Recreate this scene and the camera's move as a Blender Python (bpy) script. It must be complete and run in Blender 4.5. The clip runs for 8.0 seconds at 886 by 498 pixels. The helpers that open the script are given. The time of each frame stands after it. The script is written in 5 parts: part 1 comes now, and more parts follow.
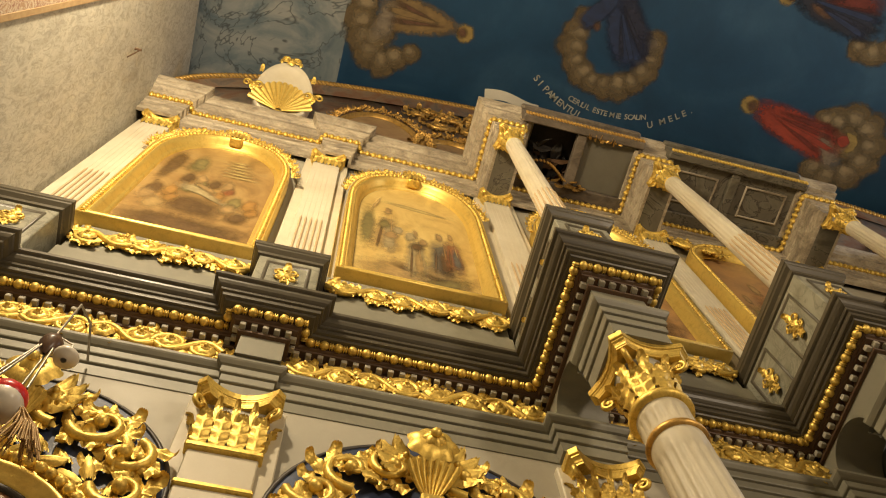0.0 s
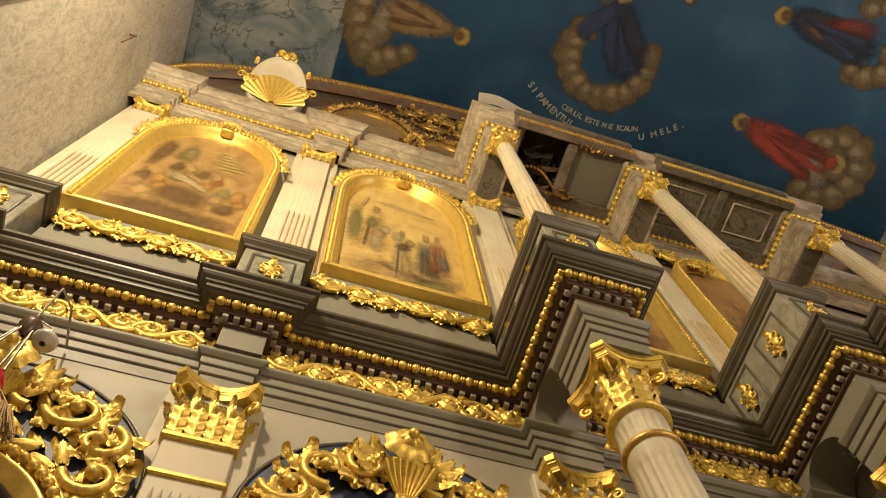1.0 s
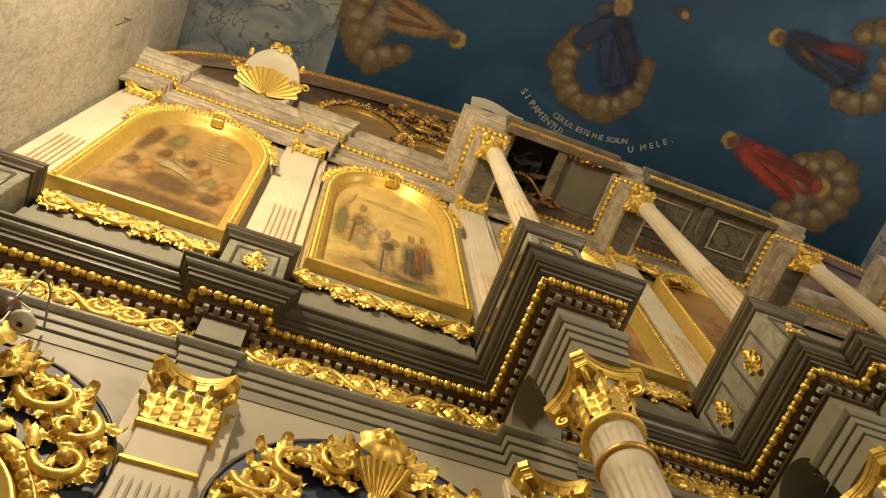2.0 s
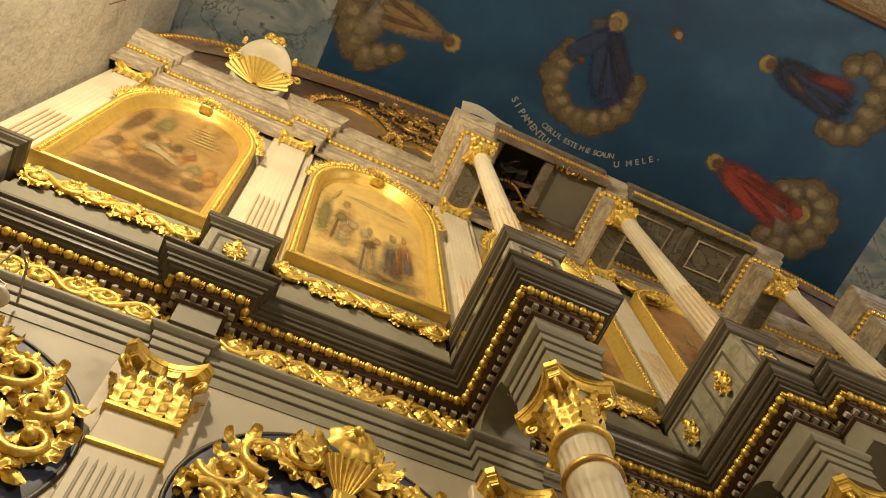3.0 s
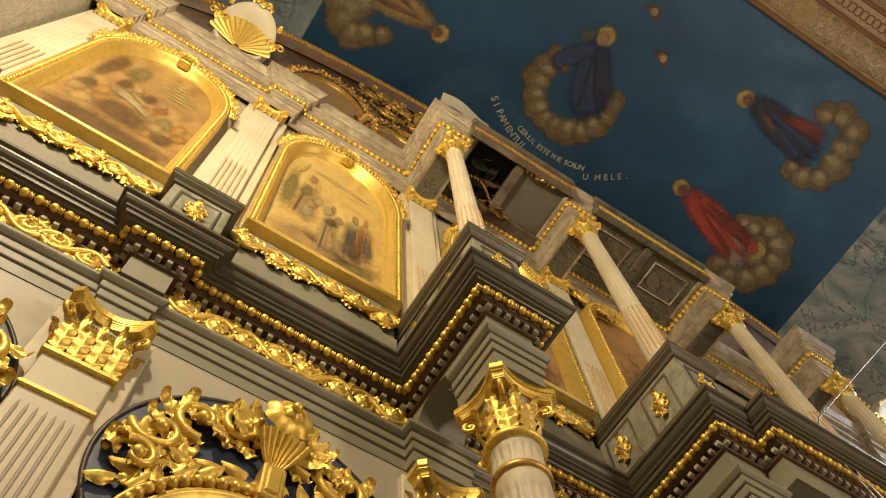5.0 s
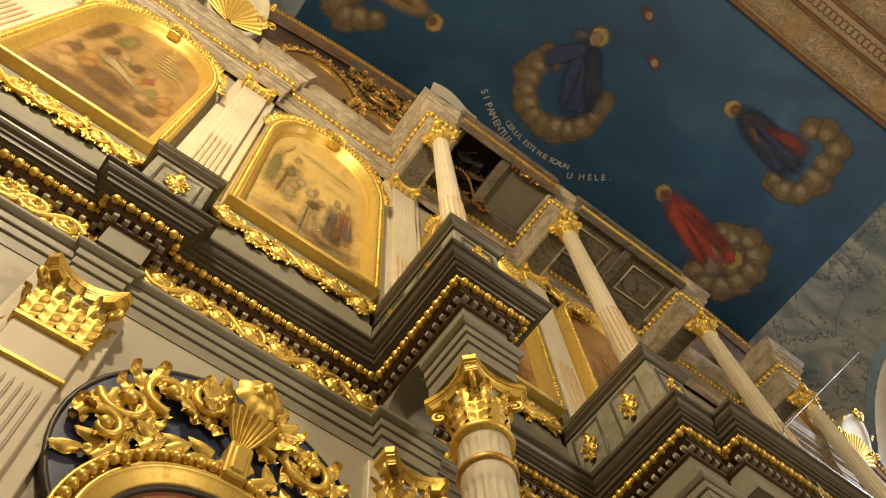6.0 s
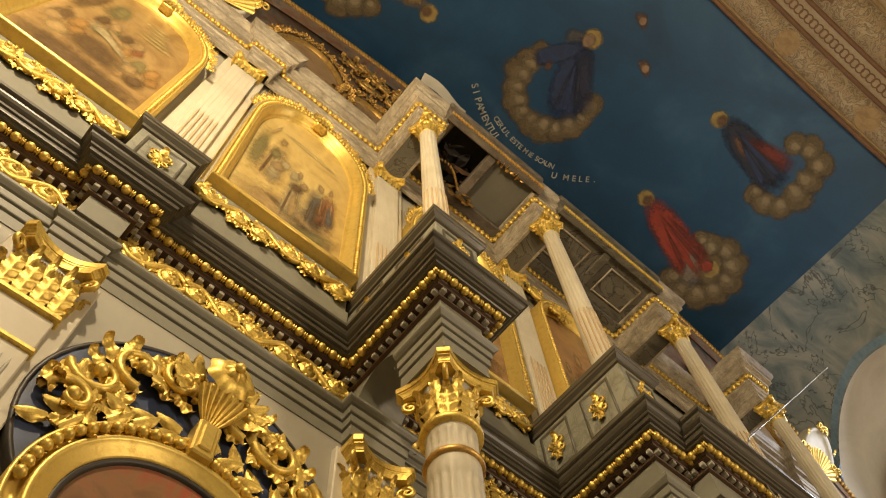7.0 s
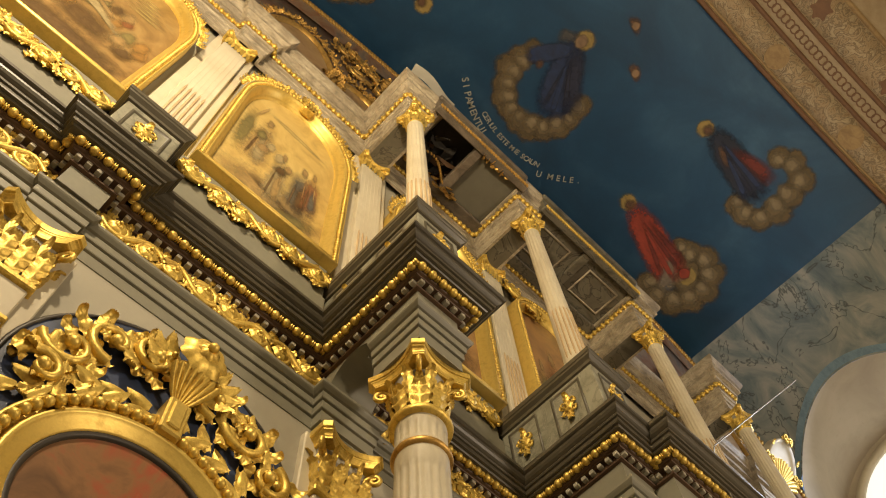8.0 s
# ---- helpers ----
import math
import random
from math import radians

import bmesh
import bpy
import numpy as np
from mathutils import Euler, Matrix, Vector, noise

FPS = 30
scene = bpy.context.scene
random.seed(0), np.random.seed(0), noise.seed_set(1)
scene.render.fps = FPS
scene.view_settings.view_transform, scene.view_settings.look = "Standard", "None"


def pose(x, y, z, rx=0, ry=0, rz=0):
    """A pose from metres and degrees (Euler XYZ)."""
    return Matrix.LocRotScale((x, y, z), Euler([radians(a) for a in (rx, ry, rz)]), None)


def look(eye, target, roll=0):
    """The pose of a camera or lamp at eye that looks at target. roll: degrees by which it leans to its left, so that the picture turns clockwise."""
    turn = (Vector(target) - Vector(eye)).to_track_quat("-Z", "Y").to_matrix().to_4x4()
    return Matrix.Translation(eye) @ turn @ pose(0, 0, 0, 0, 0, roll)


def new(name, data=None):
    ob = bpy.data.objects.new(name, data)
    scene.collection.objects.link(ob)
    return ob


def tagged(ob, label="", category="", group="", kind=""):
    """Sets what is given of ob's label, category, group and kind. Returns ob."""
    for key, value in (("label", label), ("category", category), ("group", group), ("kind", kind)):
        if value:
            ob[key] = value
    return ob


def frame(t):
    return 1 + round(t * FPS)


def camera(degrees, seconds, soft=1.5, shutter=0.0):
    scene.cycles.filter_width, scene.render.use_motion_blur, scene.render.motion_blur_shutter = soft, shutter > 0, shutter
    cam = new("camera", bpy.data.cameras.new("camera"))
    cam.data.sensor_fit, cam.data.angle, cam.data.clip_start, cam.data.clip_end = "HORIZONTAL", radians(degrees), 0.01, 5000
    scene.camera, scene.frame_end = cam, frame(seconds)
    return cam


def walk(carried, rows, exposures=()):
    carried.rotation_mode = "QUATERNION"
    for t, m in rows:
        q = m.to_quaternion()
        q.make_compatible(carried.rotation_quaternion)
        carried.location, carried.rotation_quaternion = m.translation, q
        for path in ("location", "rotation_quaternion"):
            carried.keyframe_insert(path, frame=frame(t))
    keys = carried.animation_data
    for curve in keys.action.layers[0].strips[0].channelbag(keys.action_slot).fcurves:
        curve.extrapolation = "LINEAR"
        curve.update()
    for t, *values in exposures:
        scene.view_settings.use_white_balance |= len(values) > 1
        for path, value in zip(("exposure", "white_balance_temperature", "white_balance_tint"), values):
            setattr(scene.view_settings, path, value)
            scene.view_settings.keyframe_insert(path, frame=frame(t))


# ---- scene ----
cam = camera(55.27, 8.0, soft=1.05)
# seconds, yaw, pitch, roll, place: a camera held up on one spot and panned to the right, with a slight sway of the arms
ROWS = [
    (0.0, -23.21, 69.35, -9.32, 0.011, -0.003, 1.605),
    (0.5, -24.33, 69.33, -9.13, 0.012, -0.003, 1.605),
    (1.0, -25.82, 69.33, -9.01, 0.011, -0.002, 1.604),
    (1.5, -27.23, 69.31, -8.89, 0.010, -0.002, 1.604),
    (3.0, -32.64, 69.25, -8.52, 0.003, -0.001, 1.601),
    (3.5, -34.59, 69.20, -8.38, 0.002, -0.001, 1.600),
    (4.0, -36.50, 68.98, -8.29, -0.001, -0.001, 1.600),
    (4.5, -38.21, 68.65, -7.99, -0.003, 0.000, 1.600),
    (6.0, -43.33, 67.37, -7.15, -0.008, 0.002, 1.600),
    (6.5, -44.88, 67.07, -6.89, -0.008, 0.003, 1.599),
    (7.0, -46.55, 66.70, -6.58, -0.008, 0.003, 1.596),
    (7.5, -48.09, 66.32, -6.29, -0.009, 0.003, 1.594),
    (8.0, -49.70, 66.03, -6.05, -0.010, 0.002, 1.592),
]
walk(cam, [(t, pose(x, y, z, 90 + pitch, 0, yaw) @ pose(0, 0, 0, 0, 0, roll)) for t, yaw, pitch, roll, x, y, z in ROWS])

# ---- light ----
world = bpy.data.worlds.new("world")
scene.world = world
world.use_nodes = True
bg = world.node_tree.nodes["Background"]
sky = world.node_tree.nodes.new("ShaderNodeTexSky")
sky.sky_type, sky.sun_disc, sky.sun_elevation, sky.sun_rotation = "NISHITA", False, radians(35), radians(120)
world.node_tree.links.new(sky.outputs[0], bg.inputs[0])
bg.inputs[1].default_value = 0.1
scene.view_settings.exposure = 0.05


def lamp(name, kind, m, watts, colour, size):
    data = bpy.data.lights.new(name, kind)
    data.energy, data.color = watts, colour
    if kind == "AREA":
        data.shape, data.size = "DISK", size
    else:
        data.shadow_soft_size = size
    ob = new(name, data)
    ob.matrix_world = m
    return ob


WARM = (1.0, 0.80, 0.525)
# Unseen key lamp on the left, inferred from shadows falling right; no fixture modelled
lamp("unseen_left_key", "POINT", pose(-1.02, -0.55, 5.95), 335, WARM, 0.08)
# Unseen fill lamp added at the front right; no chandelier is modelled
lamp("unseen_right_fill", "POINT", pose(3.4, -3.4, 3.9), 370, (1.0, 0.80, 0.575), 0.25)
lamp("window_daylight", "AREA", look((7.3, -0.45, 8.45), (2.2, 0.8, 5.0)), 80, (0.82, 0.87, 1.0), 1.2)

# ---- materials ----


class Mat:
    """A node material put together step by step."""

    def __init__(self, name):
        self.m = bpy.data.materials.new(name)
        self.m.use_nodes = True
        self.n, self.l = self.m.node_tree.nodes, self.m.node_tree.links
        self.b = self.n["Principled BSDF"]
        self.co = self.n.new("ShaderNodeTexCoord").outputs["Object"]

    def geo(self):
        self.co = self.n.new("ShaderNodeNewGeometry").outputs["Position"]
        return self

    def scaled(self, s, turn=(0, 0, 0)):
        mp = self.n.new("ShaderNodeMapping")
        mp.inputs["Scale"].default_value = s if isinstance(s, tuple) else (s, s, s)
        mp.inputs["Rotation"].default_value = [radians(a) for a in turn]
        self.l.new(self.co, mp.inputs[0])
        return mp.outputs[0]

    def noise(self, s, detail=6, rough=0.6, distort=0.0, turn=(0, 0, 0)):
        t = self.n.new("ShaderNodeTexNoise")
        t.inputs["Scale"].default_value = 1.0
        t.inputs["Detail"].default_value, t.inputs["Roughness"].default_value = detail, rough
        t.inputs["Distortion"].default_value = distort
        self.l.new(self.scaled(s, turn), t.inputs["Vector"])
        return t.outputs["Fac"]

    def voronoi(self, s, feature="DISTANCE_TO_EDGE", out="Distance"):
        t = self.n.new("ShaderNodeTexVoronoi")
        t.feature = feature
        t.inputs["Scale"].default_value = 1.0
        self.l.new(self.scaled(s), t.inputs["Vector"])
        return t.outputs[out]

    def ramp(self, fac, *stops):
        r = self.n.new("ShaderNodeValToRGB")
        e = r.color_ramp.elements
        while len(e) < len(stops):
            e.new(0.5)
        for el, (p, c) in zip(e, stops):
            el.position = p
            el.color = (*c, 1) if len(c) == 3 else c
        self.l.new(fac, r.inputs[0])
        return r.outputs[0]

    def mix(self, fac, a, b, mode="MIX"):
        x = self.n.new("ShaderNodeMix")
        x.data_type, x.blend_type = "RGBA", mode
        for sock, v in ((x.inputs[0], fac), (x.inputs[6], a), (x.inputs[7], b)):
            if isinstance(v, (int, float)):
                sock.default_value = v
            elif isinstance(v, tuple):
                sock.default_value = (*v, 1)
            else:
                self.l.new(v, sock)
        return x.outputs[2]

    def rnd(self):
        return self.n.new("ShaderNodeObjectInfo").outputs["Random"]

    def colour(self, c):
        if isinstance(c, tuple):
            self.b.inputs["Base Color"].default_value = (*c, 1)
        else:
            self.l.new(c, self.b.inputs["Base Color"])
        return self

    def rough(self, r, metal=0.0):
        if isinstance(r, float):
            self.b.inputs["Roughness"].default_value = r
        else:
            self.l.new(r, self.b.inputs["Roughness"])
        self.b.inputs["Metallic"].default_value = metal
        return self

    def bump(self, h, strength=0.3, dist=0.01):
        bp = self.n.new("ShaderNodeBump")
        bp.inputs["Strength"].default_value, bp.inputs["Distance"].default_value = strength, dist
        self.l.new(h, bp.inputs["Height"])
        self.l.new(bp.outputs[0], self.b.inputs["Normal"])
        return self


def g(v):
    return (v, v, v)


def gold_mat(name, bumpy=0.25, light=(0.82, 0.595, 0.14), dark=(0.34, 0.20, 0.036), rough=(0.36, 0.58)):
    m = Mat(name).geo()
    wear = m.noise(26, 8, 0.7)
    fine = m.noise(140, 4)
    m.colour(m.mix(m.ramp(fine, (0.3, g(0)), (0.75, g(0.35))), m.ramp(wear, (0.28, dark), (0.5, light)), dark))
    m.rough(m.ramp(wear, (0.3, g(rough[1])), (0.7, g(rough[0]))), 0.68)
    return m.bump(m.noise(75, 5), bumpy, 0.004).m


GOLD = gold_mat("gilding")
GOLD_OLD = gold_mat("old_gilding", 0.25, (0.62, 0.38, 0.10), (0.16, 0.085, 0.025), (0.34, 0.6))
GOLD_FLAT = gold_mat("burnished_gilding", 0.10, (0.80, 0.59, 0.155), (0.60, 0.41, 0.095), (0.38, 0.50))


def paint_mat(name, base, dirt, streak=(3, 3, 14), rough=0.5, amount=0.6):
    m = Mat(name).geo()
    big = m.noise((2.2, 2.2, 3.0), 6, 0.62, 0.4)
    fine = m.noise(streak, 8, 0.7)
    c = m.mix(m.ramp(big, (0.42, g(0)), (0.78, g(amount))), base, dirt)
    c = m.mix(m.ramp(fine, (0.5, g(0)), (0.8, g(amount * 0.6))), c, dirt)
    m.colour(c).rough(m.ramp(fine, (0.3, g(rough)), (0.8, g(min(1.0, rough + 0.2)))))
    return m.bump(m.noise(45, 6), 0.12, 0.004).m


CREAM = paint_mat("cream_paint", (0.57, 0.52, 0.395), (0.40, 0.34, 0.225), (6, 6, 2), 0.45)
GREY = paint_mat("grey_green_paint", (0.215, 0.205, 0.155), (0.135, 0.125, 0.09), (5, 5, 5), 0.42, 0.5)
DARK = paint_mat("dark_grey_paint", (0.082, 0.070, 0.046), (0.040, 0.032, 0.020), (5, 5, 9), 0.33, 0.6)
BROWN = paint_mat("brown_underpaint", (0.10, 0.052, 0.022), (0.05, 0.026, 0.013), (8, 8, 8), 0.5, 0.7)
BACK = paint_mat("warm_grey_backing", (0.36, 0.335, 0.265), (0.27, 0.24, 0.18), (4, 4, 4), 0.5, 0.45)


def worn_mat():
    m = Mat("worn_grey_marbling").geo()
    a = m.noise((4.5, 7, 8), 9, 0.72, 0.8)
    b = m.noise((26, 34, 60), 6, 0.7, 0.5)
    c = m.ramp(a, (0.28, (0.115, 0.09, 0.062)), (0.44, (0.29, 0.242, 0.17)), (0.6, (0.47, 0.405, 0.295)), (0.82, (0.24, 0.195, 0.132)))
    m.colour(m.mix(m.ramp(b, (0.5, g(0)), (0.72, g(0.8))), c, (0.12, 0.10, 0.075))).rough(0.6)
    return m.bump(b, 0.25, 0.006).m


WORN = worn_mat()


def pedestal_mat():
    m = Mat("grey_green_marbling").geo()
    a = m.noise((6, 6, 4), 8, 0.68, 1.8)
    w = m.noise((7, 7, 5), 8, 0.7, 1.0)
    c = m.ramp(a, (0.3, (0.14, 0.135, 0.10)), (0.5, (0.26, 0.255, 0.195)), (0.7, (0.31, 0.30, 0.235)), (0.85, (0.2, 0.19, 0.14)))
    return m.colour(m.mix(m.ramp(w, (0.47, g(0)), (0.5, g(0.6)), (0.53, g(0))), c, (0.09, 0.085, 0.065))).rough(0.42).bump(m.noise(40), 0.08, 0.004).m


PEDM = pedestal_mat()


def soffit_mat():
    m = Mat("dark_marbled_soffit").geo()
    v = m.noise((2.6, 4.2, 3), 5, 0.6, 1.6)
    c = m.ramp(v, (0.3, (0.065, 0.058, 0.042)), (0.45, (0.135, 0.122, 0.088)), (0.485, (0.15, 0.138, 0.105)), (0.505, (0.03, 0.025, 0.018)), (0.53, (0.125, 0.112, 0.083)), (0.8, (0.085, 0.075, 0.055)))
    return m.colour(c).rough(0.5).bump(v, 0.1, 0.004).m


SOFFIT = soffit_mat()


# Darker, browner variant of WORN: the dimness under the coffer is in the colour
def shaded_mat():
    m = Mat("shaded_brown_boards").geo()
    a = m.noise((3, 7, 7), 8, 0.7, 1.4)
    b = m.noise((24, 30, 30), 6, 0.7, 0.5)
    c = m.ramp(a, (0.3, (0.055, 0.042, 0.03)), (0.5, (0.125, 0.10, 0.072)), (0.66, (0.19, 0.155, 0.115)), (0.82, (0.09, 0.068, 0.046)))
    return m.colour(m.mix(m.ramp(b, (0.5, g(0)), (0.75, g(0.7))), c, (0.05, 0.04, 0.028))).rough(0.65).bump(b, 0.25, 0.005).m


SHADED = shaded_mat()


def blue_mat():
    m = Mat("blue_vault_paint").geo()
    a = m.noise((0.7, 0.9, 0.7), 6, 0.6, 0.8)
    b = m.noise((7, 3, 7), 8, 0.7, 0.5)
    c = m.ramp(a, (0.25, (0.014, 0.044, 0.090)), (0.5, (0.021, 0.075, 0.150)), (0.75, (0.052, 0.130, 0.218)))
    c = m.mix(m.ramp(b, (0.45, g(0)), (0.85, g(0.5))), c, (0.017, 0.056, 0.115))
    return m.colour(c).rough(0.55).bump(m.noise(9, 8, 0.7), 0.15, 0.02).m


def marble_mat():
    m = Mat("painted_marbling_on_vault").geo()
    a = m.noise((1.3, 1.9, 0.8), 7, 0.6, 1.4)
    w = m.noise((1.7, 1.7, 1.2), 4, 0.66, 0.6)
    c = m.ramp(a, (0.3, (0.06, 0.095, 0.115)), (0.45, (0.16, 0.19, 0.188)), (0.6, (0.28, 0.285, 0.25)), (0.75, (0.10, 0.145, 0.165)))
    vein = m.ramp(w, (0.484, g(0)), (0.5, g(0.9)), (0.516, g(0)))
    return m.colour(m.mix(vein, c, (0.045, 0.055, 0.055))).rough(0.7).bump(a, 0.1, 0.01).m


def plaster_mat():
    m = Mat("stained_plaster").geo()
    a = m.noise((2.5, 2.5, 1.5), 8, 0.7, 1.2)
    b = m.noise((16, 16, 8), 8, 0.72, 1.5)
    c = m.ramp(a, (0.3, (0.38, 0.35, 0.275)), (0.5, (0.50, 0.475, 0.385)), (0.75, (0.42, 0.375, 0.28)))
    s = m.noise((5, 22, 9), 8, 0.75, 2.0, (40, 0, 0))
    c = m.mix(m.ramp(b, (0.46, g(0)), (0.72, g(0.6))), c, (0.225, 0.205, 0.155))
    c = m.mix(m.ramp(s, (0.47, g(0)), (0.6, g(0.6))), c, (0.24, 0.22, 0.17))
    return m.colour(c).rough(0.75).bump(b, 0.25, 0.008).m


def smooth_plaster_mat():
    m = Mat("smooth_beige_plaster").geo()
    a = m.noise((1.2, 1.2, 0.9), 6, 0.6, 0.8)
    b = m.noise((14, 14, 14), 8, 0.7, 0.6)
    c = m.ramp(a, (0.3, (0.36, 0.31, 0.235)), (0.55, (0.46, 0.405, 0.315)), (0.8, (0.39, 0.335, 0.25)))
    return m.colour(m.mix(m.ramp(b, (0.55, g(0)), (0.8, g(0.3))), c, (0.27, 0.22, 0.16))).rough(0.7).bump(b, 0.08, 0.004).m


BLUE, MARBLE, PLASTER, SMOOTH = blue_mat(), marble_mat(), plaster_mat(), smooth_plaster_mat()


def flat_mat(name, base, dark, s=14, rough=0.6, soft=False, wide=False):
    m = Mat(name).geo()
    a = m.noise((s, s * 1.6, s), 7, 0.65, 0.8)
    m.colour(m.ramp(a, (0.3, dark), (0.7, base))).rough(rough)
    return soft_paint(m, wide) if soft else m.m


def soft_paint(m, wide=False):
    """Lets a painted patch fade out along its rim."""
    n, l = m.m.node_tree.nodes, m.m.node_tree.links
    rim = n.new("ShaderNodeAttribute")
    rim.attribute_name = "rim"
    fray, half = n.new("ShaderNodeMath"), n.new("ShaderNodeMath")
    fray.operation, half.operation = "MULTIPLY_ADD", "MULTIPLY"
    l.new(m.noise(22, 5, 0.65), fray.inputs[0])
    fray.inputs[1].default_value = 0.9
    l.new(rim.outputs["Fac"], fray.inputs[2])
    l.new(fray.outputs[0], half.inputs[0])
    half.inputs[1].default_value = 0.5
    a = m.ramp(half.outputs[0], (0.23, g(0)), (0.72 if wide else 0.50, g(0.95 if wide else 1)))
    l.new(a, m.b.inputs["Alpha"])
    return m.m


# ---- mesh helpers ----


class Geo:
    """Collects vertices and faces for one mesh."""

    def __init__(self):
        self.v, self.f, self.s, self.rim = [], [], [], None

    def add(self, verts, faces, m=None, smooth=True):
        o = len(self.v)
        self.v += [tuple(m @ Vector(p)) if m is not None else tuple(p) for p in verts]
        self.f += [tuple(i + o for i in q) for q in faces]
        self.s += [smooth] * len(faces)
        return self

    def grid(self, rows, m=None, wrap=False, smooth=True):
        n = len(rows[0])
        verts = [p for r in rows for p in r]
        faces = []
        for i in range(len(rows) - 1):
            for j in range(n if wrap else n - 1):
                k = (j + 1) % n
                faces.append((i * n + j, i * n + k, (i + 1) * n + k, (i + 1) * n + j))
        return self.add(verts, faces, m, smooth)

    def box(self, x0, x1, y0, y1, z0, z1, c=0.004, m=None):
        """A box with chamfered upright and level edges."""
        c = min(c, (x1 - x0) / 3, (y1 - y0) / 3, (z1 - z0) / 3)
        rows = []
        for z, k in ((z0, c), (z0 + c, 0), (z1 - c, 0), (z1, c)):
            a, b, p, q = x0 + k, x1 - k, y0 + k, y1 - k
            rows.append([(a + c, p, z), (b - c, p, z), (b, p + c, z), (b, q - c, z), (b - c, q, z), (a + c, q, z), (a, q - c, z), (a, p + c, z)])
        self.grid(rows, m, True, False)
        n = len(self.v)
        self.f += [tuple(range(n - 25, n - 33, -1)), tuple(range(n - 8, n))]
        self.s += [False, False]
        return self

    def lathe(self, prof, n=20, m=None):
        rows = []
        for r, z in prof:
            row = []
            for j in range(n):
                a = 2 * math.pi * j / n
                row.append((r * math.cos(a), r * math.sin(a), z))
            rows.append(row)
        return self.grid(rows, m, True)

    def ball(self, c, r, nu=8, nv=6, s=(1, 1, 1), m=None):
        rows = []
        for i in range(nv + 1):
            a = math.pi * i / nv
            rr = max(math.sin(a), 0.02)
            rows.append([(c[0] + r * s[0] * rr * math.cos(2 * math.pi * j / nu), c[1] + r * s[1] * rr * math.sin(2 * math.pi * j / nu), c[2] - r * s[2] * math.cos(a)) for j in range(nu)])
        return self.grid(rows, m, True)

    def tube(self, pts, radii, n=7, m=None, flat=1.0):
        pts = [Vector(p) for p in pts]
        rows = []
        for i, p in enumerate(pts):
            d = (pts[min(i + 1, len(pts) - 1)] - pts[max(i - 1, 0)]).normalized()
            side = d.cross(Vector((0, 1, 0)))
            if side.length < 0.05:
                side = d.cross(Vector((1, 0, 0)))
            side.normalize()
            up = side.cross(d)
            r = radii[i] if isinstance(radii, (list, tuple)) else radii
            rows.append([p + r * (math.cos(2 * math.pi * j / n) * side + flat * math.sin(2 * math.pi * j / n) * up) for j in range(n)])
        return self.grid(rows, m, True)

    def leaf(self, m, length, width, curl=0.5, lobes=3, thick=0.35):
        """A lobed leaf in the xz plane, growing along +z from the origin and curling out along -y."""
        nu, nv, rows = 9, 13, []
        for i in range(nv):
            t = i / (nv - 1)
            w = width * (math.sin(math.pi * (0.12 + t * 0.79)) ** 0.65) * (0.82 + 0.18 * abs(math.cos(math.pi * lobes * t)))
            row = []
            for j in range(nu):
                s = 2 * j / (nu - 1) - 1
                bulge = thick * width * (1 - s * s) * (0.5 + 0.5 * math.sin(math.pi * t)) + 0.07 * width * math.cos(4 * math.pi * s)
                z = length * (t - 0.32 * curl * max(0, t - 0.45) ** 2) - 0.12 * length * abs(s) * t
                y = -bulge - length * 0.36 * curl * max(0.0, t - 0.3) ** 2 * 2
                row.append((s * w * 0.5, y, z))
            rows.append(row)
        return self.grid(rows, m)

    def acanthus(self, m, length, width, lobes=4, roll=0.30, turn=1.9):
        """A ribbed upright leaf hugging the xz plane, its tip rolled over towards -y."""
        nu, nv, rows = 11, 21, []
        for i in range(nv):
            t = i / (nv - 1)
            full = 0.80 + 0.34 * math.sin(math.pi * min(1.0, t * 1.15)) if t < 0.72 else 1.02 * math.sqrt(max(0.06, 1 - ((t - 0.72) / 0.29) ** 2))
            w = 0.5 * width * full * (0.80 + 0.20 * abs(math.cos(math.pi * lobes * t)) ** 0.7)
            u = max(0.0, (t - 0.66) / 0.34)
            a = turn * u
            r = roll * length * 0.40
            y0 = -r * (1 - math.cos(a)) - 0.05 * length * t
            z0 = length * min(t, 0.66) * 1.25 + r * math.sin(a)
            row = []
            for j in range(nu):
                s = 2 * j / (nu - 1) - 1
                rib = 0.15 * width * (1 - abs(s)) ** 1.5 + 0.115 * width * math.cos(2 * math.pi * (lobes * t - 0.9 * abs(s))) * min(1.0, 2.2 * abs(s))
                row.append((s * w, y0 - rib * (1 - 0.5 * u), z0 - 0.16 * length * abs(s) * (1 - u)))
            rows.append(row)
        return self.grid(rows, m)

    def sweep(self, path, prof, closed_ends=True, smooth=False):
        """prof: (outwards, z) pairs; path: plan points, outwards is to its right."""
        n, normals = len(path), []
        for i in range(n):
            ns = []
            for a, b in ((i - 1, i), (i, i + 1)):
                if 0 <= a and b < n:
                    d = (Vector(path[b]) - Vector(path[a])).normalized()
                    ns.append(Vector((d.y, -d.x)))
            k = ns[0] if len(ns) == 1 else (ns[0] + ns[1]) / (1 + ns[0].dot(ns[1]))
            normals.append(k)
        rows = [[(p[0] + q.x * o, p[1] + q.y * o, z) for o, z in prof] for p, q in zip(path, normals)]
        return self.grid(rows, None, False, smooth)

    def mesh(self, name):
        me = bpy.data.meshes.new(name)
        me.from_pydata(self.v, [], self.f)
        me.polygons.foreach_set("use_smooth", self.s)
        if self.rim:
            at = me.attributes.new("rim", "FLOAT", "POINT")
            at.data.foreach_set("value", self.rim)
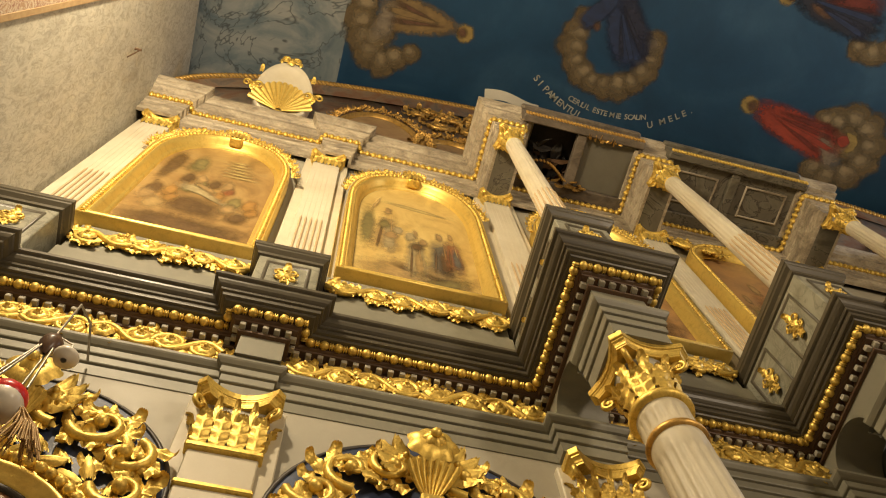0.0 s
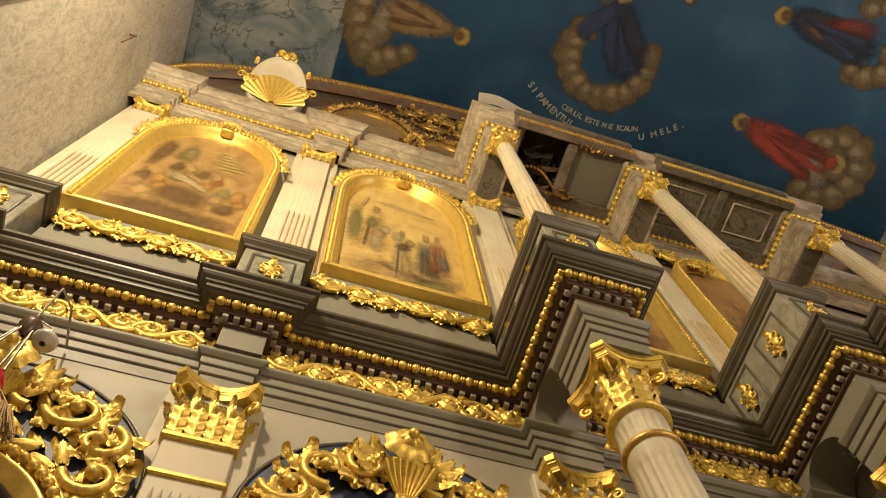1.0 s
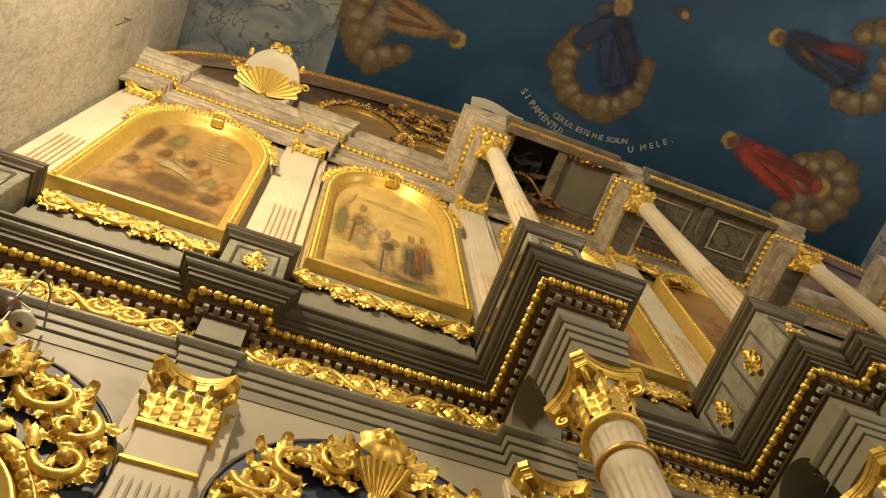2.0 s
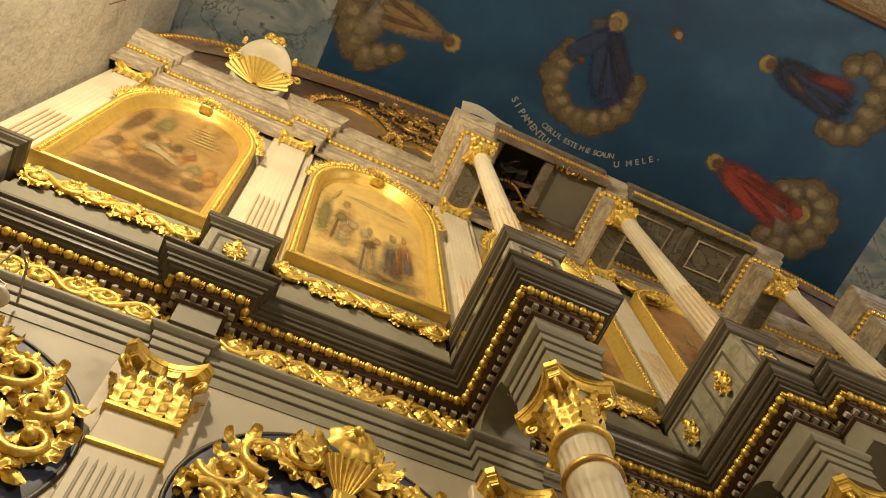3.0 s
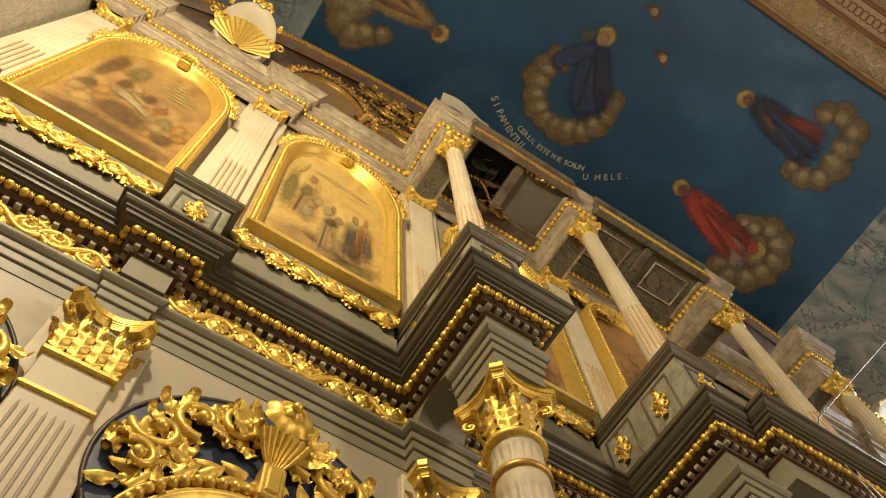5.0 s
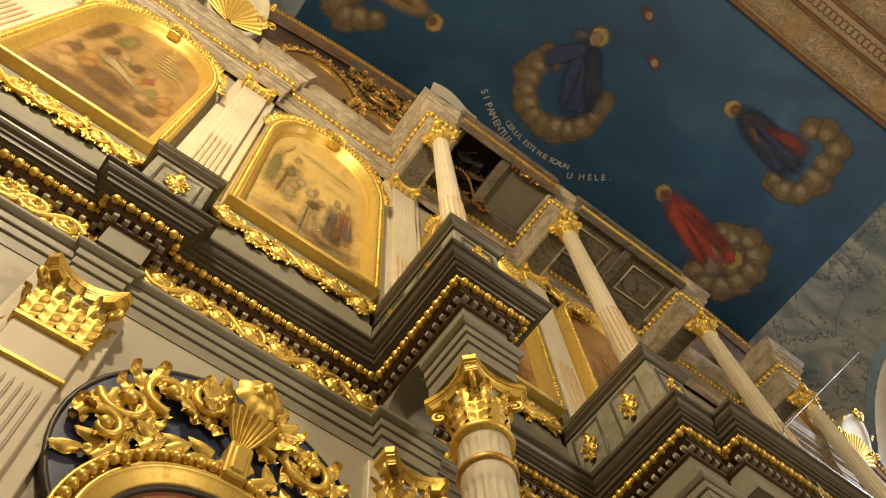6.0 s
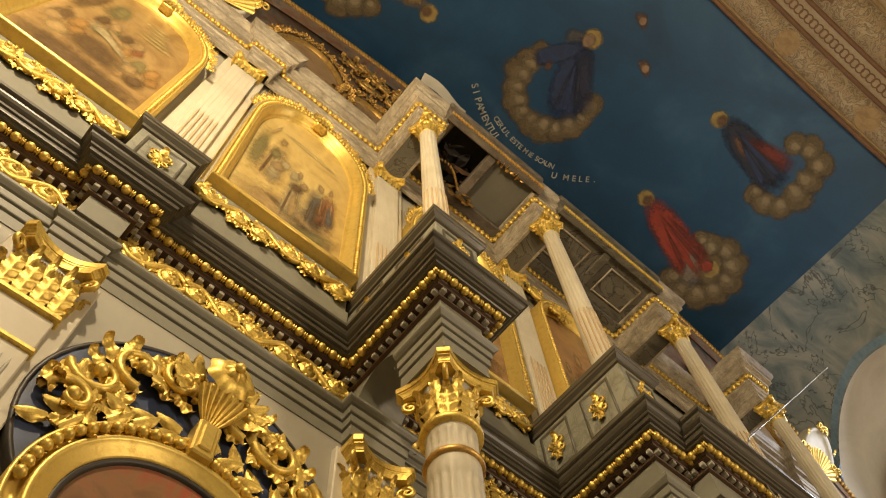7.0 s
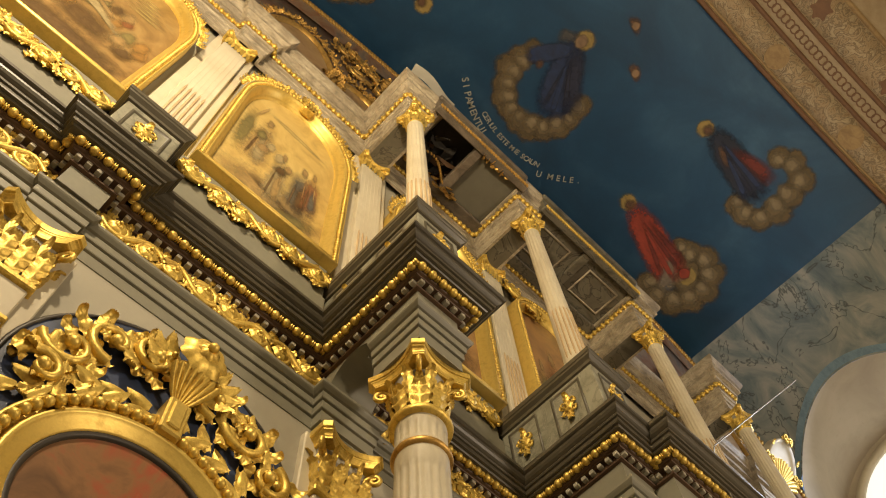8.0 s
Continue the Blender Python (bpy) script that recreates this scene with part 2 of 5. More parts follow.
        me.update()
        return me


def part(name, geo, material, parent=None, label="", m=None):
    me = geo if isinstance(geo, bpy.types.Mesh) else geo.mesh(name)
    if material is not None and not me.materials:
        me.materials.append(material)
    ob = new(name, me)
    if parent is not None:
        ob.parent = parent
    if m is not None:
        ob.matrix_basis = m
    if label:
        ob["label"] = label
    return ob


def thing(name, m, label, category, group="", kind=""):
    ob = new(name)
    ob.empty_display_size = 0.1
    ob.matrix_basis = m
    return tagged(ob, label, category, group, kind)


rng = random.Random(7)
MID = 2.88  # the middle of the screen of icons


def mirrored(xs):
    return xs + [2 * MID - x for x in reversed(xs)]


# ---- the room ----
WEST, EAST, BACKY, ALTAR = -1.36, 2 * MID + 1.36, -7.0, 4.2
SPRING, CROWN = 8.75, 10.6
HALF = EAST - MID


def vault_z(x):
    u = min(1.0, abs(x - MID) / HALF)
    return SPRING + (CROWN - SPRING) * math.sqrt(max(0.0, 1 - u * u))


def vault_out(z):
    """How far from the middle the vault stands at a height."""
    if z <= SPRING:
        return HALF
    u = (z - SPRING) / (CROWN - SPRING)
    return HALF * math.sqrt(max(0.0, 1 - u * u))


def on_vault(x, y, off=0.0):
    """A place on the vault's inner face, off metres below it."""
    e = 1e-3
    slope = (vault_z(x + e) - vault_z(x - e)) / (2 * e)
    nrm = Vector((slope, 0, -1)).normalized()
    return Vector((x, y, vault_z(x))) + nrm * off


BLUE_HALF = 3.08
NY, NZ, NR, SILL, DEEP = 0.32, 8.27, 1.13, 7.0, 0.85  # the round-headed window niches
STONE = flat_mat("stone_floor", (0.30, 0.26, 0.2), (0.2, 0.17, 0.13), 3)
GLOW = bpy.data.materials.new("white_daylight")
GLOW.use_nodes = True
GLOW.node_tree.nodes["Principled BSDF"].inputs["Base Color"].default_value = (0.8, 0.8, 0.8, 1)
GLOW.node_tree.nodes["Principled BSDF"].inputs["Emission Color"].default_value = (1.0, 0.97, 0.86, 1)
GLOW.node_tree.nodes["Principled BSDF"].inputs["Emission Strength"].default_value = 0.85
tagged(part("floor", Geo().box(WEST - 1, EAST + 1, BACKY - 0.4, ALTAR + 0.4, -0.2, 0.0), STONE), "worn beige stone church floor", "floor", kind="structure")
tagged(part("wall_south", Geo().box(WEST - 1, EAST + 1, BACKY - 0.4, BACKY, 0, CROWN + 0.3), PLASTER), "pale plaster rear wall", "wall", kind="structure")
tagged(part("wall_north", Geo().box(WEST - 1, EAST + 1, ALTAR, ALTAR + 0.4, 0, CROWN + 0.3), PLASTER), "pale plaster altar wall", "wall", kind="structure")


def niche_outline(n=24):
    pts = [(NY + NR, SILL)]
    pts += [(NY + NR * math.cos(math.pi * i / n), NZ + NR * math.sin(math.pi * i / n)) for i in range(n + 1)]
    return pts + [(NY - NR, SILL)]


def side_wall(sign, name):
    def X(d):
        return MID + sign * d

    def boxd(y0, y1, z0, z1):
        a, b = sorted((X(HALF), X(HALF + DEEP)))
        return gg.box(a, b, y0, y1, z0, z1, 0.002)

    gg = Geo()
    boxd(BACKY, NY - NR, 0, SPRING + 0.05)
    boxd(NY + NR, ALTAR, 0, SPRING + 0.05)
    boxd(NY - NR, NY + NR, 0, SILL)
    rows = [[(X(vault_out(z)), y, z), (X(HALF + DEEP), y, z)] for y, z in niche_outline()]
    gg.grid(rows)
    wall = tagged(part("wall_" + name, gg, SMOOTH), "smooth beige plaster side wall with a round-headed niche", "wall", kind="structure")
    # the end of the niche, round the window
    cy, cz, r, ring = NY + 0.02, 8.36, 0.90, []
    for i in range(49):
        a = 2 * math.pi * i / 48
        d = (math.cos(a), math.sin(a))
        out = 0.1
        while True:
            y, z = cy + out * d[0], cz + out * d[1]
            inside = abs(y - NY) < NR and z > SILL and (z < NZ or (y - NY) ** 2 + (z - NZ) ** 2 < NR * NR)
            if not inside:
                break
            out += 0.01
        ring.append([(X(HALF + DEEP - 0.01), cy + r * d[0], cz + r * d[1]), (X(HALF + DEEP - 0.01), cy + (out + 0.03) * d[0], cz + (out + 0.03) * d[1])])
    part("niche_back", Geo().grid(ring), SMOOTH, wall)
    win = thing("window_" + name, pose(X(HALF + DEEP), cy, cz), "round window full of white daylight", "window", kind="structure")
    lat = pose(0, 0, 0, 0, -90 * sign, 0)
    part("window_frame", Geo().lathe([(r - 0.05, 0.0), (r - 0.05, 0.04), (r + 0.03, 0.06), (r + 0.03, -0.05)], 48, lat), CREAM, win)
    part("pane", Geo().lathe([(0.01, -0.03), (r, -0.03)], 48, lat), GLOW, win)
    return wall


tagged(part("wall_west", Geo().box(WEST - 0.85, WEST, BACKY, ALTAR, 0, SPRING + 0.03, 0.002), PLASTER), "stained pale plaster side wall", "wall", kind="structure")
side_wall(1, "east")


def vault_strip(x0, x1, y0, y1, n, thick=0.25):
    rows = []
    for i in range(n + 1):
        a = x0 + (x1 - x0) * i / n
        p, q = on_vault(a, y0), on_vault(a, y1)
        rows.append([p, q, q + Vector((0, 0, thick)), p + Vector((0, 0, thick))])
    return Geo().grid(rows, None, True)


def flank(sign):
    rows = []
    ys = [BACKY, NY - NR - 0.001] + [NY - NR * math.cos(math.pi * i / 40) for i in range(41)] + [NY + NR + 0.001, ALTAR]
    for y in ys:
        foot = SPRING
        if sign > 0 and abs(y - NY) <= NR:
            foot = max(SPRING, NZ + math.sqrt(max(0, NR * NR - (y - NY) ** 2)))
        zt = vault_z(MID + BLUE_HALF)
        row = []
        for k in range(17):
            z = zt + (foot - zt) * (1 - (1 - k / 16) ** 1.6)
            row.append((MID + sign * vault_out(z), y, z))
        rows.append(row)
    return Geo().grid(rows)


tagged(part("vault_blue", vault_strip(MID - BLUE_HALF, MID + BLUE_HALF, BACKY, ALTAR, 48), BLUE), "blue painted barrel vault with patchy tone", "vault", kind="structure")
tagged(part("vault_flank_west", flank(-1), MARBLE), "vault flank painted as grey veined marble", "vault", kind="structure")
tagged(part("vault_flank_east", flank(1), MARBLE), "vault flank painted as grey veined marble", "vault", kind="structure")
tagged(part("roof", Geo().box(WEST - 1, EAST + 1, BACKY - 0.4, ALTAR + 0.4, CROWN + 0.3, CROWN + 0.5), PLASTER), "plain roof slab above the vault", "roof", kind="structure")

# a light blue line painted round the head of the niche
rows = []
for i in range(41):
    a = math.pi * (0.04 + 0.92 * i / 40)
    rows.append([(MID + vault_out(NZ + r * math.sin(a)) - 0.006, NY + r * math.cos(a), NZ + r * math.sin(a)) for r in (NR + 0.012, NR + 0.035, NR + 0.06, NR + 0.08)])
edging = thing("niche_edging", pose(0, 0, 0), "light blue band painted round the niche", "wall painting")
part("band", Geo().grid(rows), flat_mat("light_blue_fresco", (0.17, 0.27, 0.34), (0.10, 0.17, 0.23), 9), edging)

# painted ornamental border on the side wall
def border_mat():
    m = Mat("painted_scroll_border").geo()
    v = m.noise((14, 14, 14), 5, 0.6, 2.0)
    c = m.ramp(v, (0.40, (0.50, 0.42, 0.30)), (0.47, (0.22, 0.08, 0.045)), (0.53, (0.52, 0.45, 0.33)), (0.62, (0.28, 0.14, 0.06)), (0.7, (0.5, 0.42, 0.3)))
    return m.colour(c).rough(0.75).m


border = thing("painted_border", pose(WEST, 0, 0), "red and cream scroll border painted on the plaster wall", "wall painting")
part("field", Geo().box(0.001, 0.006, 0.10, 0.645, 2.5, 8.6, 0.001), border_mat(), border)
part("edge_line", Geo().box(0.002, 0.008, 0.645, 0.675, 2.5, 8.6, 0.001), flat_mat("tan_line", (0.42, 0.30, 0.15), (0.30, 0.19, 0.09), 20), border)

nail = tagged(part("nail", Geo().tube([(WEST - 0.01, 1.03, 7.0), (WEST + 0.04, 1.03, 7.0)], 0.008, 8).tube([(WEST + 0.035, 1.03, 7.0), (WEST + 0.035, 1.035, 6.72)], 0.004, 6), BROWN), "rusty nail with a wire in the plaster", "nail")

# ---- lower wall ----
Y1 = 1.48  # frieze face of the lower row
Y2 = 1.55  # wall face of the upper row
BLK = [(1.06, 0.10, 0.965), (2.185, 0.10, 0.965)]  # middle, half width, front of the deep blocks
SMALL = [(-1.27, 0.105, 1.408), (-0.118, 0.078, 1.408)]
SMALL_ARCH = [(-1.27, 0.11, 1.455), (-0.13, 0.08, 1.455)]  # the wider blocks of the architrave under them


def plan(wall, blocks, x0, x1):
    pts = [(x0, wall)]
    for c, h, front in blocks:
        if c - h <= x0:
            pts = [(x0, front), (c + h, front), (c + h, wall)]
        elif c + h >= x1:
            return pts + [(c - h, wall), (c - h, front), (x1, front)]
        else:
            pts += [(c - h, wall), (c - h, front), (c + h, front), (c + h, wall)]
    return pts + [(x1, wall)]


def both(blocks):
    return blocks + [(2 * MID - c, h, f) for c, h, f in reversed(blocks)]


tagged(part("screen_wall_lower", Geo().box(WEST, EAST, Y1 + 0.004, 1.9, 0.0, 4.45, 0.002), BACK), "warm grey painted wooden wall of the icon screen", "wall", kind="structure")
tagged(part("screen_wall_upper", Geo().box(WEST, EAST, Y2 + 0.003, 1.9, 4.45, 7.5, 0.002), BACK), "pale grey painted upper wall of the icon screen", "wall", kind="structure")

# ---- main entablature over the lower row ----
MIDB = [(MID, 0.58, 0.87)]  # the projecting middle bay, joined to the blocks beside it
left = plan(Y1, SMALL + BLK, WEST, MID)[:-2] + [(2.30, BLK[1][2]), (2.30, MIDB[0][2])]
P1 = left + [(2 * MID - x, y) for x, y in reversed(left)]
P1A = plan(Y1, both(SMALL_ARCH + [(c, h + 0.02, 1.43) for c, h, f in BLK]), WEST, EAST)
ARCH = [(-0.02, 3.984), (0, 3.984), (0, 4.050), (-0.006, 4.051), (-0.006, 4.055), (0.006, 4.057), (0.008, 4.060), (0.008, 4.096), (0.001, 4.097), (0.001, 4.101), (0.014, 4.103), (0.016, 4.107), (0.016, 4.138), (0.009, 4.139), (0.009, 4.143), (0.022, 4.147), (0.032, 4.158), (0.036, 4.164), (0.036, 4.178), (0.0, 4.182)]
ent = thing("entablature", pose(0, 0, 0), "grey-green painted entablature with gilt beads and dentils", "entablature")
part("architrave", Geo().sweep(P1A, [(-0.03, 3.936), (-0.008, 3.936), (-0.008, 3.988), (-0.014, 3.989), (-0.014, 3.993), (0.0, 3.996)] + ARCH[2:]), GREY, ent)
part("frieze", Geo().sweep(plan(Y1, SMALL + MIDB + both(SMALL)[2:], WEST, EAST), [(0.0, 4.182), (0.0, 4.318)]), GREY, ent)
part("dentil_bed", Geo().sweep(P1, [(0.0, 4.314), (0.014, 4.316), (0.016, 4.320), (0.016, 4.324), (0.006, 4.326), (0.006, 4.353), (0.034, 4.355), (0.036, 4.358), (0.036, 4.363), (0.045, 4.366), (0.050, 4.372), (0.050, 4.398)]), BROWN, ent)
part("corona", Geo().sweep(P1, [(0.053, 4.392), (0.082, 4.394), (0.086, 4.399), (0.086, 4.404), (0.097, 4.406), (0.099, 4.412), (0.099, 4.427), (0.107, 4.429), (0.110, 4.436), (0.108, 4.442), (0.114, 4.446), (0.121, 4.452), (0.128, 4.463), (0.131, 4.474), (0.138, 4.477), (0.143, 4.481), (0.143, 4.50), (-0.12, 4.515)]), DARK, ent)
for c, h, f in both(SMALL) + MIDB:
    part("soffit_board", Geo().box(max(WEST, c - h + 0.002), min(EAST, c + h - 0.002), f + 0.002, Y1, 4.183, 4.20, 0.002), GREY, ent)
for c, h, f in both(BLK):
    box = Geo().sweep([(c - h, f + 0.22), (c - h, f), (c + h, f), (c + h, f + 0.22), (c - h, f + 0.22)], ARCH)
    box.box(c - h + 0.003, c + h - 0.003, f + 0.003, f + 0.217, 3.986, 4.03)
    part("impost", box, GREY, ent)
    # the beam back to the wall rides on a small round arch
    ya, yb = f + 0.22, 1.435
    mid, r = (ya + yb) / 2, (yb - ya) / 2
    arc = [(mid - r * math.cos(math.pi * k / 20), 4.182 + 1.02 * r * math.sin(math.pi * k / 20)) for k in range(21)]
    beam = Geo().add([(c - h, f, 4.182), (c + h, f, 4.182), (c + h, f, 4.318), (c - h, f, 4.318)], [(0, 1, 2, 3)], None, False)
    for x in (c - h, c + h):
        beam.grid([[(x, y, z), (x, y, 4.318)] for y, z in [(f, 4.182)] + arc + [(Y1, 4.182)]], None, False, False)
    beam.grid([[(c - h, y, z), (c + h, y, z)] for y, z in arc])
    part("arched_beam", beam, GREY, ent)


def run(path, off, step, lo=-9.0, hi=9.0):
    """Places along a plan path shifted outwards: x, y and the turn of each stretch, step apart."""
    n, res, pts = len(path), [], []
    for i in range(n):
        ns = []
        for a, b in ((i - 1, i), (i, i + 1)):
            if 0 <= a and b < n:
                d = (Vector(path[b]) - Vector(path[a])).normalized()
                ns.append(Vector((d.y, -d.x)))
        k = ns[0] if len(ns) == 1 else (ns[0] + ns[1]) / (1 + ns[0].dot(ns[1]))
        pts.append(Vector(path[i]) + k * off)
    for a, b in zip(pts, pts[1:]):
        d = b - a
        m = max(1, round(d.length / step))
        for j in range(m):
            p = a + d * ((j + 0.5) / m)
            if lo <= p.x <= hi:
                res.append((p.x, p.y, math.degrees(math.atan2(d.y, d.x))))
    return res


bead = Geo().ball((0, 0, 0), 0.0190, 9, 7, (1, 0.95, 1.02)).lathe([(0.004, 0.016), (0.0145, 0.0195), (0.0145, 0.022), (0.006, 0.025), (0.0145, 0.028), (0.0145, 0.0305), (0.004, 0.034)], 8, pose(0, 0, 0, 0, 90, 0)).mesh("bead")
for x, y, a in run(P1, 0.060, 0.0525, WEST + 0.02, 4.2):
    part("bead", bead, GOLD, ent, m=pose(x, y, 4.381, 0, 0, a))
dentil = Geo().box(-0.0105, 0.0105, -0.012, 0.012, -0.0105, 0.0105, 0.002).mesh("dentil")
for x, y, a in run(P1, 0.023, 0.0435, WEST + 0.02, 4.2):
    part("dentil", dentil, BACK, ent, m=pose(x, y, 4.340, 0, 0, a))

# ---- upper entablature ----
UB = [(1.105, 0.095, 1.045), (2.225, 0.095, 1.045)]
US = [(-1.27, 0.17, 1.44), (-0.02, 0.10, 1.44)]
YU = 1.50
P2 = plan(YU, both(US + UB), WEST, EAST)
ent2 = thing("upper_entablature", pose(0, 0, 0), "weathered grey marbled upper entablature with gilt bead course", "entablature")
part("architrave", Geo().sweep(P2, [(-0.02, 7.22), (0, 7.22), (0, 7.32), (0.012, 7.325), (0.012, 7.40), (0.022, 7.405), (0.022, 7.47)]), WORN, ent2)
part("bead_bed", Geo().sweep(P2, [(0.022, 7.47), (0.026, 7.472), (0.026, 7.545)]), WORN, ent2)
part("cornice", Geo().sweep(P2, [(0.026, 7.545), (0.055, 7.55), (0.058, 7.60), (0.09, 7.612), (0.092, 7.66), (0.105, 7.67), (0.122, 7.70), (0.13, 7.73), (0.13, 7.76), (-0.15, 7.775)]), WORN, ent2)
for c, h, f in both(UB):
    part("soffit", Geo().box(c - h + 0.003, c + h - 0.003, f + 0.003, YU, 7.222, 7.26), SOFFIT, ent2)
bead2 = Geo().ball((0, 0, 0), 0.0245, 8, 6, (0.86, 0.9, 1.15)).lathe([(0.006, 0.016), (0.015, 0.0215), (0.006, 0.028)], 6, pose(0, 0, 0, 0, 90, 0)).mesh("bead")
for x, y, a in run(P2, 0.034, 0.045, WEST + 0.02, 4.9):
    part("bead", bead2, GOLD, ent2, m=pose(x, y, 7.508, 0, 0, a))
# ---- ornament shapes ----


def frame_sweep(outline, prof):
    """A moulding round a closed outline of (x, z) points, anticlockwise seen from the front; prof: (inwards, y)."""
    n, rows = len(outline), []
    for i in range(n + 1):
        p, a, b = Vector(outline[i % n]), Vector(outline[i - 1 if i else n - 1]) if i < n else Vector(outline[n - 1]), Vector(outline[(i + 1) % n])
        d0, d1 = (p - a).normalized(), (b - p).normalized()
        n0, n1 = Vector((-d0.y, d0.x)), Vector((-d1.y, d1.x))
        k = (n0 + n1) / max(0.3, 1 + n0.dot(n1))
        rows.append([(p.x + k.x * o, y, p.y + k.y * o) for o, y in prof])
    return Geo().grid(rows)


def arched(hw, z0, z1, z2, n=22, power=2.2):
    """Outline of an arched panel: half width, foot, springing, top."""
    pts = [(-hw, z0), (hw, z0)]
    for i in range(n + 1):
        a = math.pi * i / n
        c, s = math.cos(a), math.sin(a)
        pts.append((hw * math.copysign(abs(c) ** (2 / power), c), z1 + (z2 - z1) * abs(s) ** (2 / power)))
    return pts


def spiral(gg, cx, cz, r, turns, start, hand, thick, y0=0.0, m=None):
    pts, rad = [], []
    n = int(14 * turns) + 4
    for i in range(n):
        t = i / (n - 1)
        a = start + hand * 2 * math.pi * turns * t
        rr = r * (1 - 0.82 * t)
        pts.append((cx + rr * math.cos(a), y0 - 0.6 * thick - 0.9 * thick * t, cz + rr * math.sin(a)))
        rad.append(thick * (1.05 - 0.5 * t))
    gg.tube(pts, rad, 6, m)


def rosette(gg, cx, cz, r, y0=0.0, petals=6, m0=None):
    """A round flower of one surface with petals, a second whorl and a bud."""
    for rad, deep, ph in ((r, 0.30 * r, 0.0), (0.62 * r, 0.52 * r, math.pi / petals)):
        rows = []
        for k in range(7):
            t = k / 6
            row = []
            for j in range(petals * 5):
                a = 2 * math.pi * j / (petals * 5)
                lobe = 0.74 + 0.26 * abs(math.cos(petals * (a + ph) / 2)) ** 0.6
                q = rad * t * (1 - (1 - lobe) * t)
                row.append((cx + q * math.cos(a), y0 - deep * (1 - t * t * 0.9) - 0.16 * rad * t * math.sin(math.pi * t) * lobe, cz + q * math.sin(a)))
            rows.append(row)
        gg.grid(rows, m0, True)
    gg.ball((cx, y0 - 0.55 * r, cz), 0.22 * r, 7, 5, (1, 1, 1), m0)


def ribbed_fan(cx, y, cz, r0, r1, span, ribs, rise, hollow=0.0):
    """A fluted shell: one surface of ribs spreading from a hinge at (cx, cz); rise: height of a rib, hollow: forward lean."""
    rows, n = [], ribs * 9
    for k in range(13):
        q = k / 12
        row = []
        for j in range(n + 1):
            a = radians(-span + 2 * span * j / n)
            rib = abs(math.sin(math.pi * ribs * j / n)) ** 0.7
            rr = (r0 + (r1 - r0) * q) * (1 + 0.035 * rib * q)
            row.append((cx + rr * math.sin(a), y - hollow * q * q - rise * rib * (0.25 + 0.75 * q), cz + rr * math.cos(a)))
        rows.append(row)
    return Geo().grid(rows)


def scroll_unit(h, width, seed):
    """One stretch of carved leaf scroll, centred, height h, as named pieces."""
    r = random.Random(seed)
    hand = 1 if seed % 2 else -1
    n, out = 16, []

    def piece(name, gg):
        out.append((name, gg.mesh(name)))

    piece("stem", Geo().tube([(-width / 2 + width * i / n, -0.10 * h, hand * 0.28 * h * math.sin(2 * math.pi * i / n)) for i in range(n + 1)], 0.085 * h, 6))
    for k, (cx, up) in enumerate(((-width * 0.25, -1), (width * 0.25, 1))):
        cz = hand * up * 0.05 * h
        gg = Geo()
        spiral(gg, cx, cz, 0.40 * h, 1.3, r.uniform(0, 6), hand * up, 0.085 * h)
        piece("scroll", gg)
        gg = Geo()
        rosette(gg, cx, cz, 0.25 * h, -0.12 * h, 6)
        piece("rosette", gg)
        for j in range(9):
            a = 40 * j + r.uniform(-20, 20)
            q = 0.27 * h
            m = pose(cx + q * math.sin(radians(a)), -0.07 * h, cz + 0.8 * q * math.cos(radians(a)), r.uniform(-20, 8), a + r.uniform(30, 75) * hand * up, 0)
            piece("leaf", Geo().acanthus(m, 0.42 * h * r.uniform(0.8, 1.15), 0.25 * h, 3, 0.3))
    for j in range(4):
        m = pose((j / 3 - 0.5) * width * 0.9, -0.05 * h, r.uniform(-0.3, 0.3) * h, r.uniform(-15, 0), r.uniform(0, 360), 0)
        piece("leaf", Geo().acanthus(m, 0.40 * h, 0.24 * h, 3, 0.3))
    for j in range(2):
        piece("berry", Geo().ball((r.uniform(-0.48, 0.48) * width, -0.14 * h, r.choice((-0.34, 0.34)) * h), 0.07 * h, 6, 5))
    return out


def carved_band(name, x0, x1, y, z0, z1, label, unit=1.9, group=""):
    h = z1 - z0
    band = thing(name, pose((x0 + x1) / 2, y, (z0 + z1) / 2), label, "carving", group)
    n = max(1, round((x1 - x0) / (unit * h)))
    w = (x1 - x0) / n
    key = (round(h, 3), round(w, 3))
    if key not in SCROLLS:
        SCROLLS[key] = [scroll_unit(h * 1.06, w * 1.1, 11 + 2 * k + len(SCROLLS)) for k in range(3)]
    for i in range(n):
        flip = Matrix.Diagonal((1 - 2 * (i % 2), 1, 1, 1))
        for pname, me in SCROLLS[key][i % 3]:
            part(pname, me, GOLD, band, m=pose(-(x1 - x0) / 2 + w * (i + 0.5), 0, 0) @ flip)
    return band


SCROLLS = {}


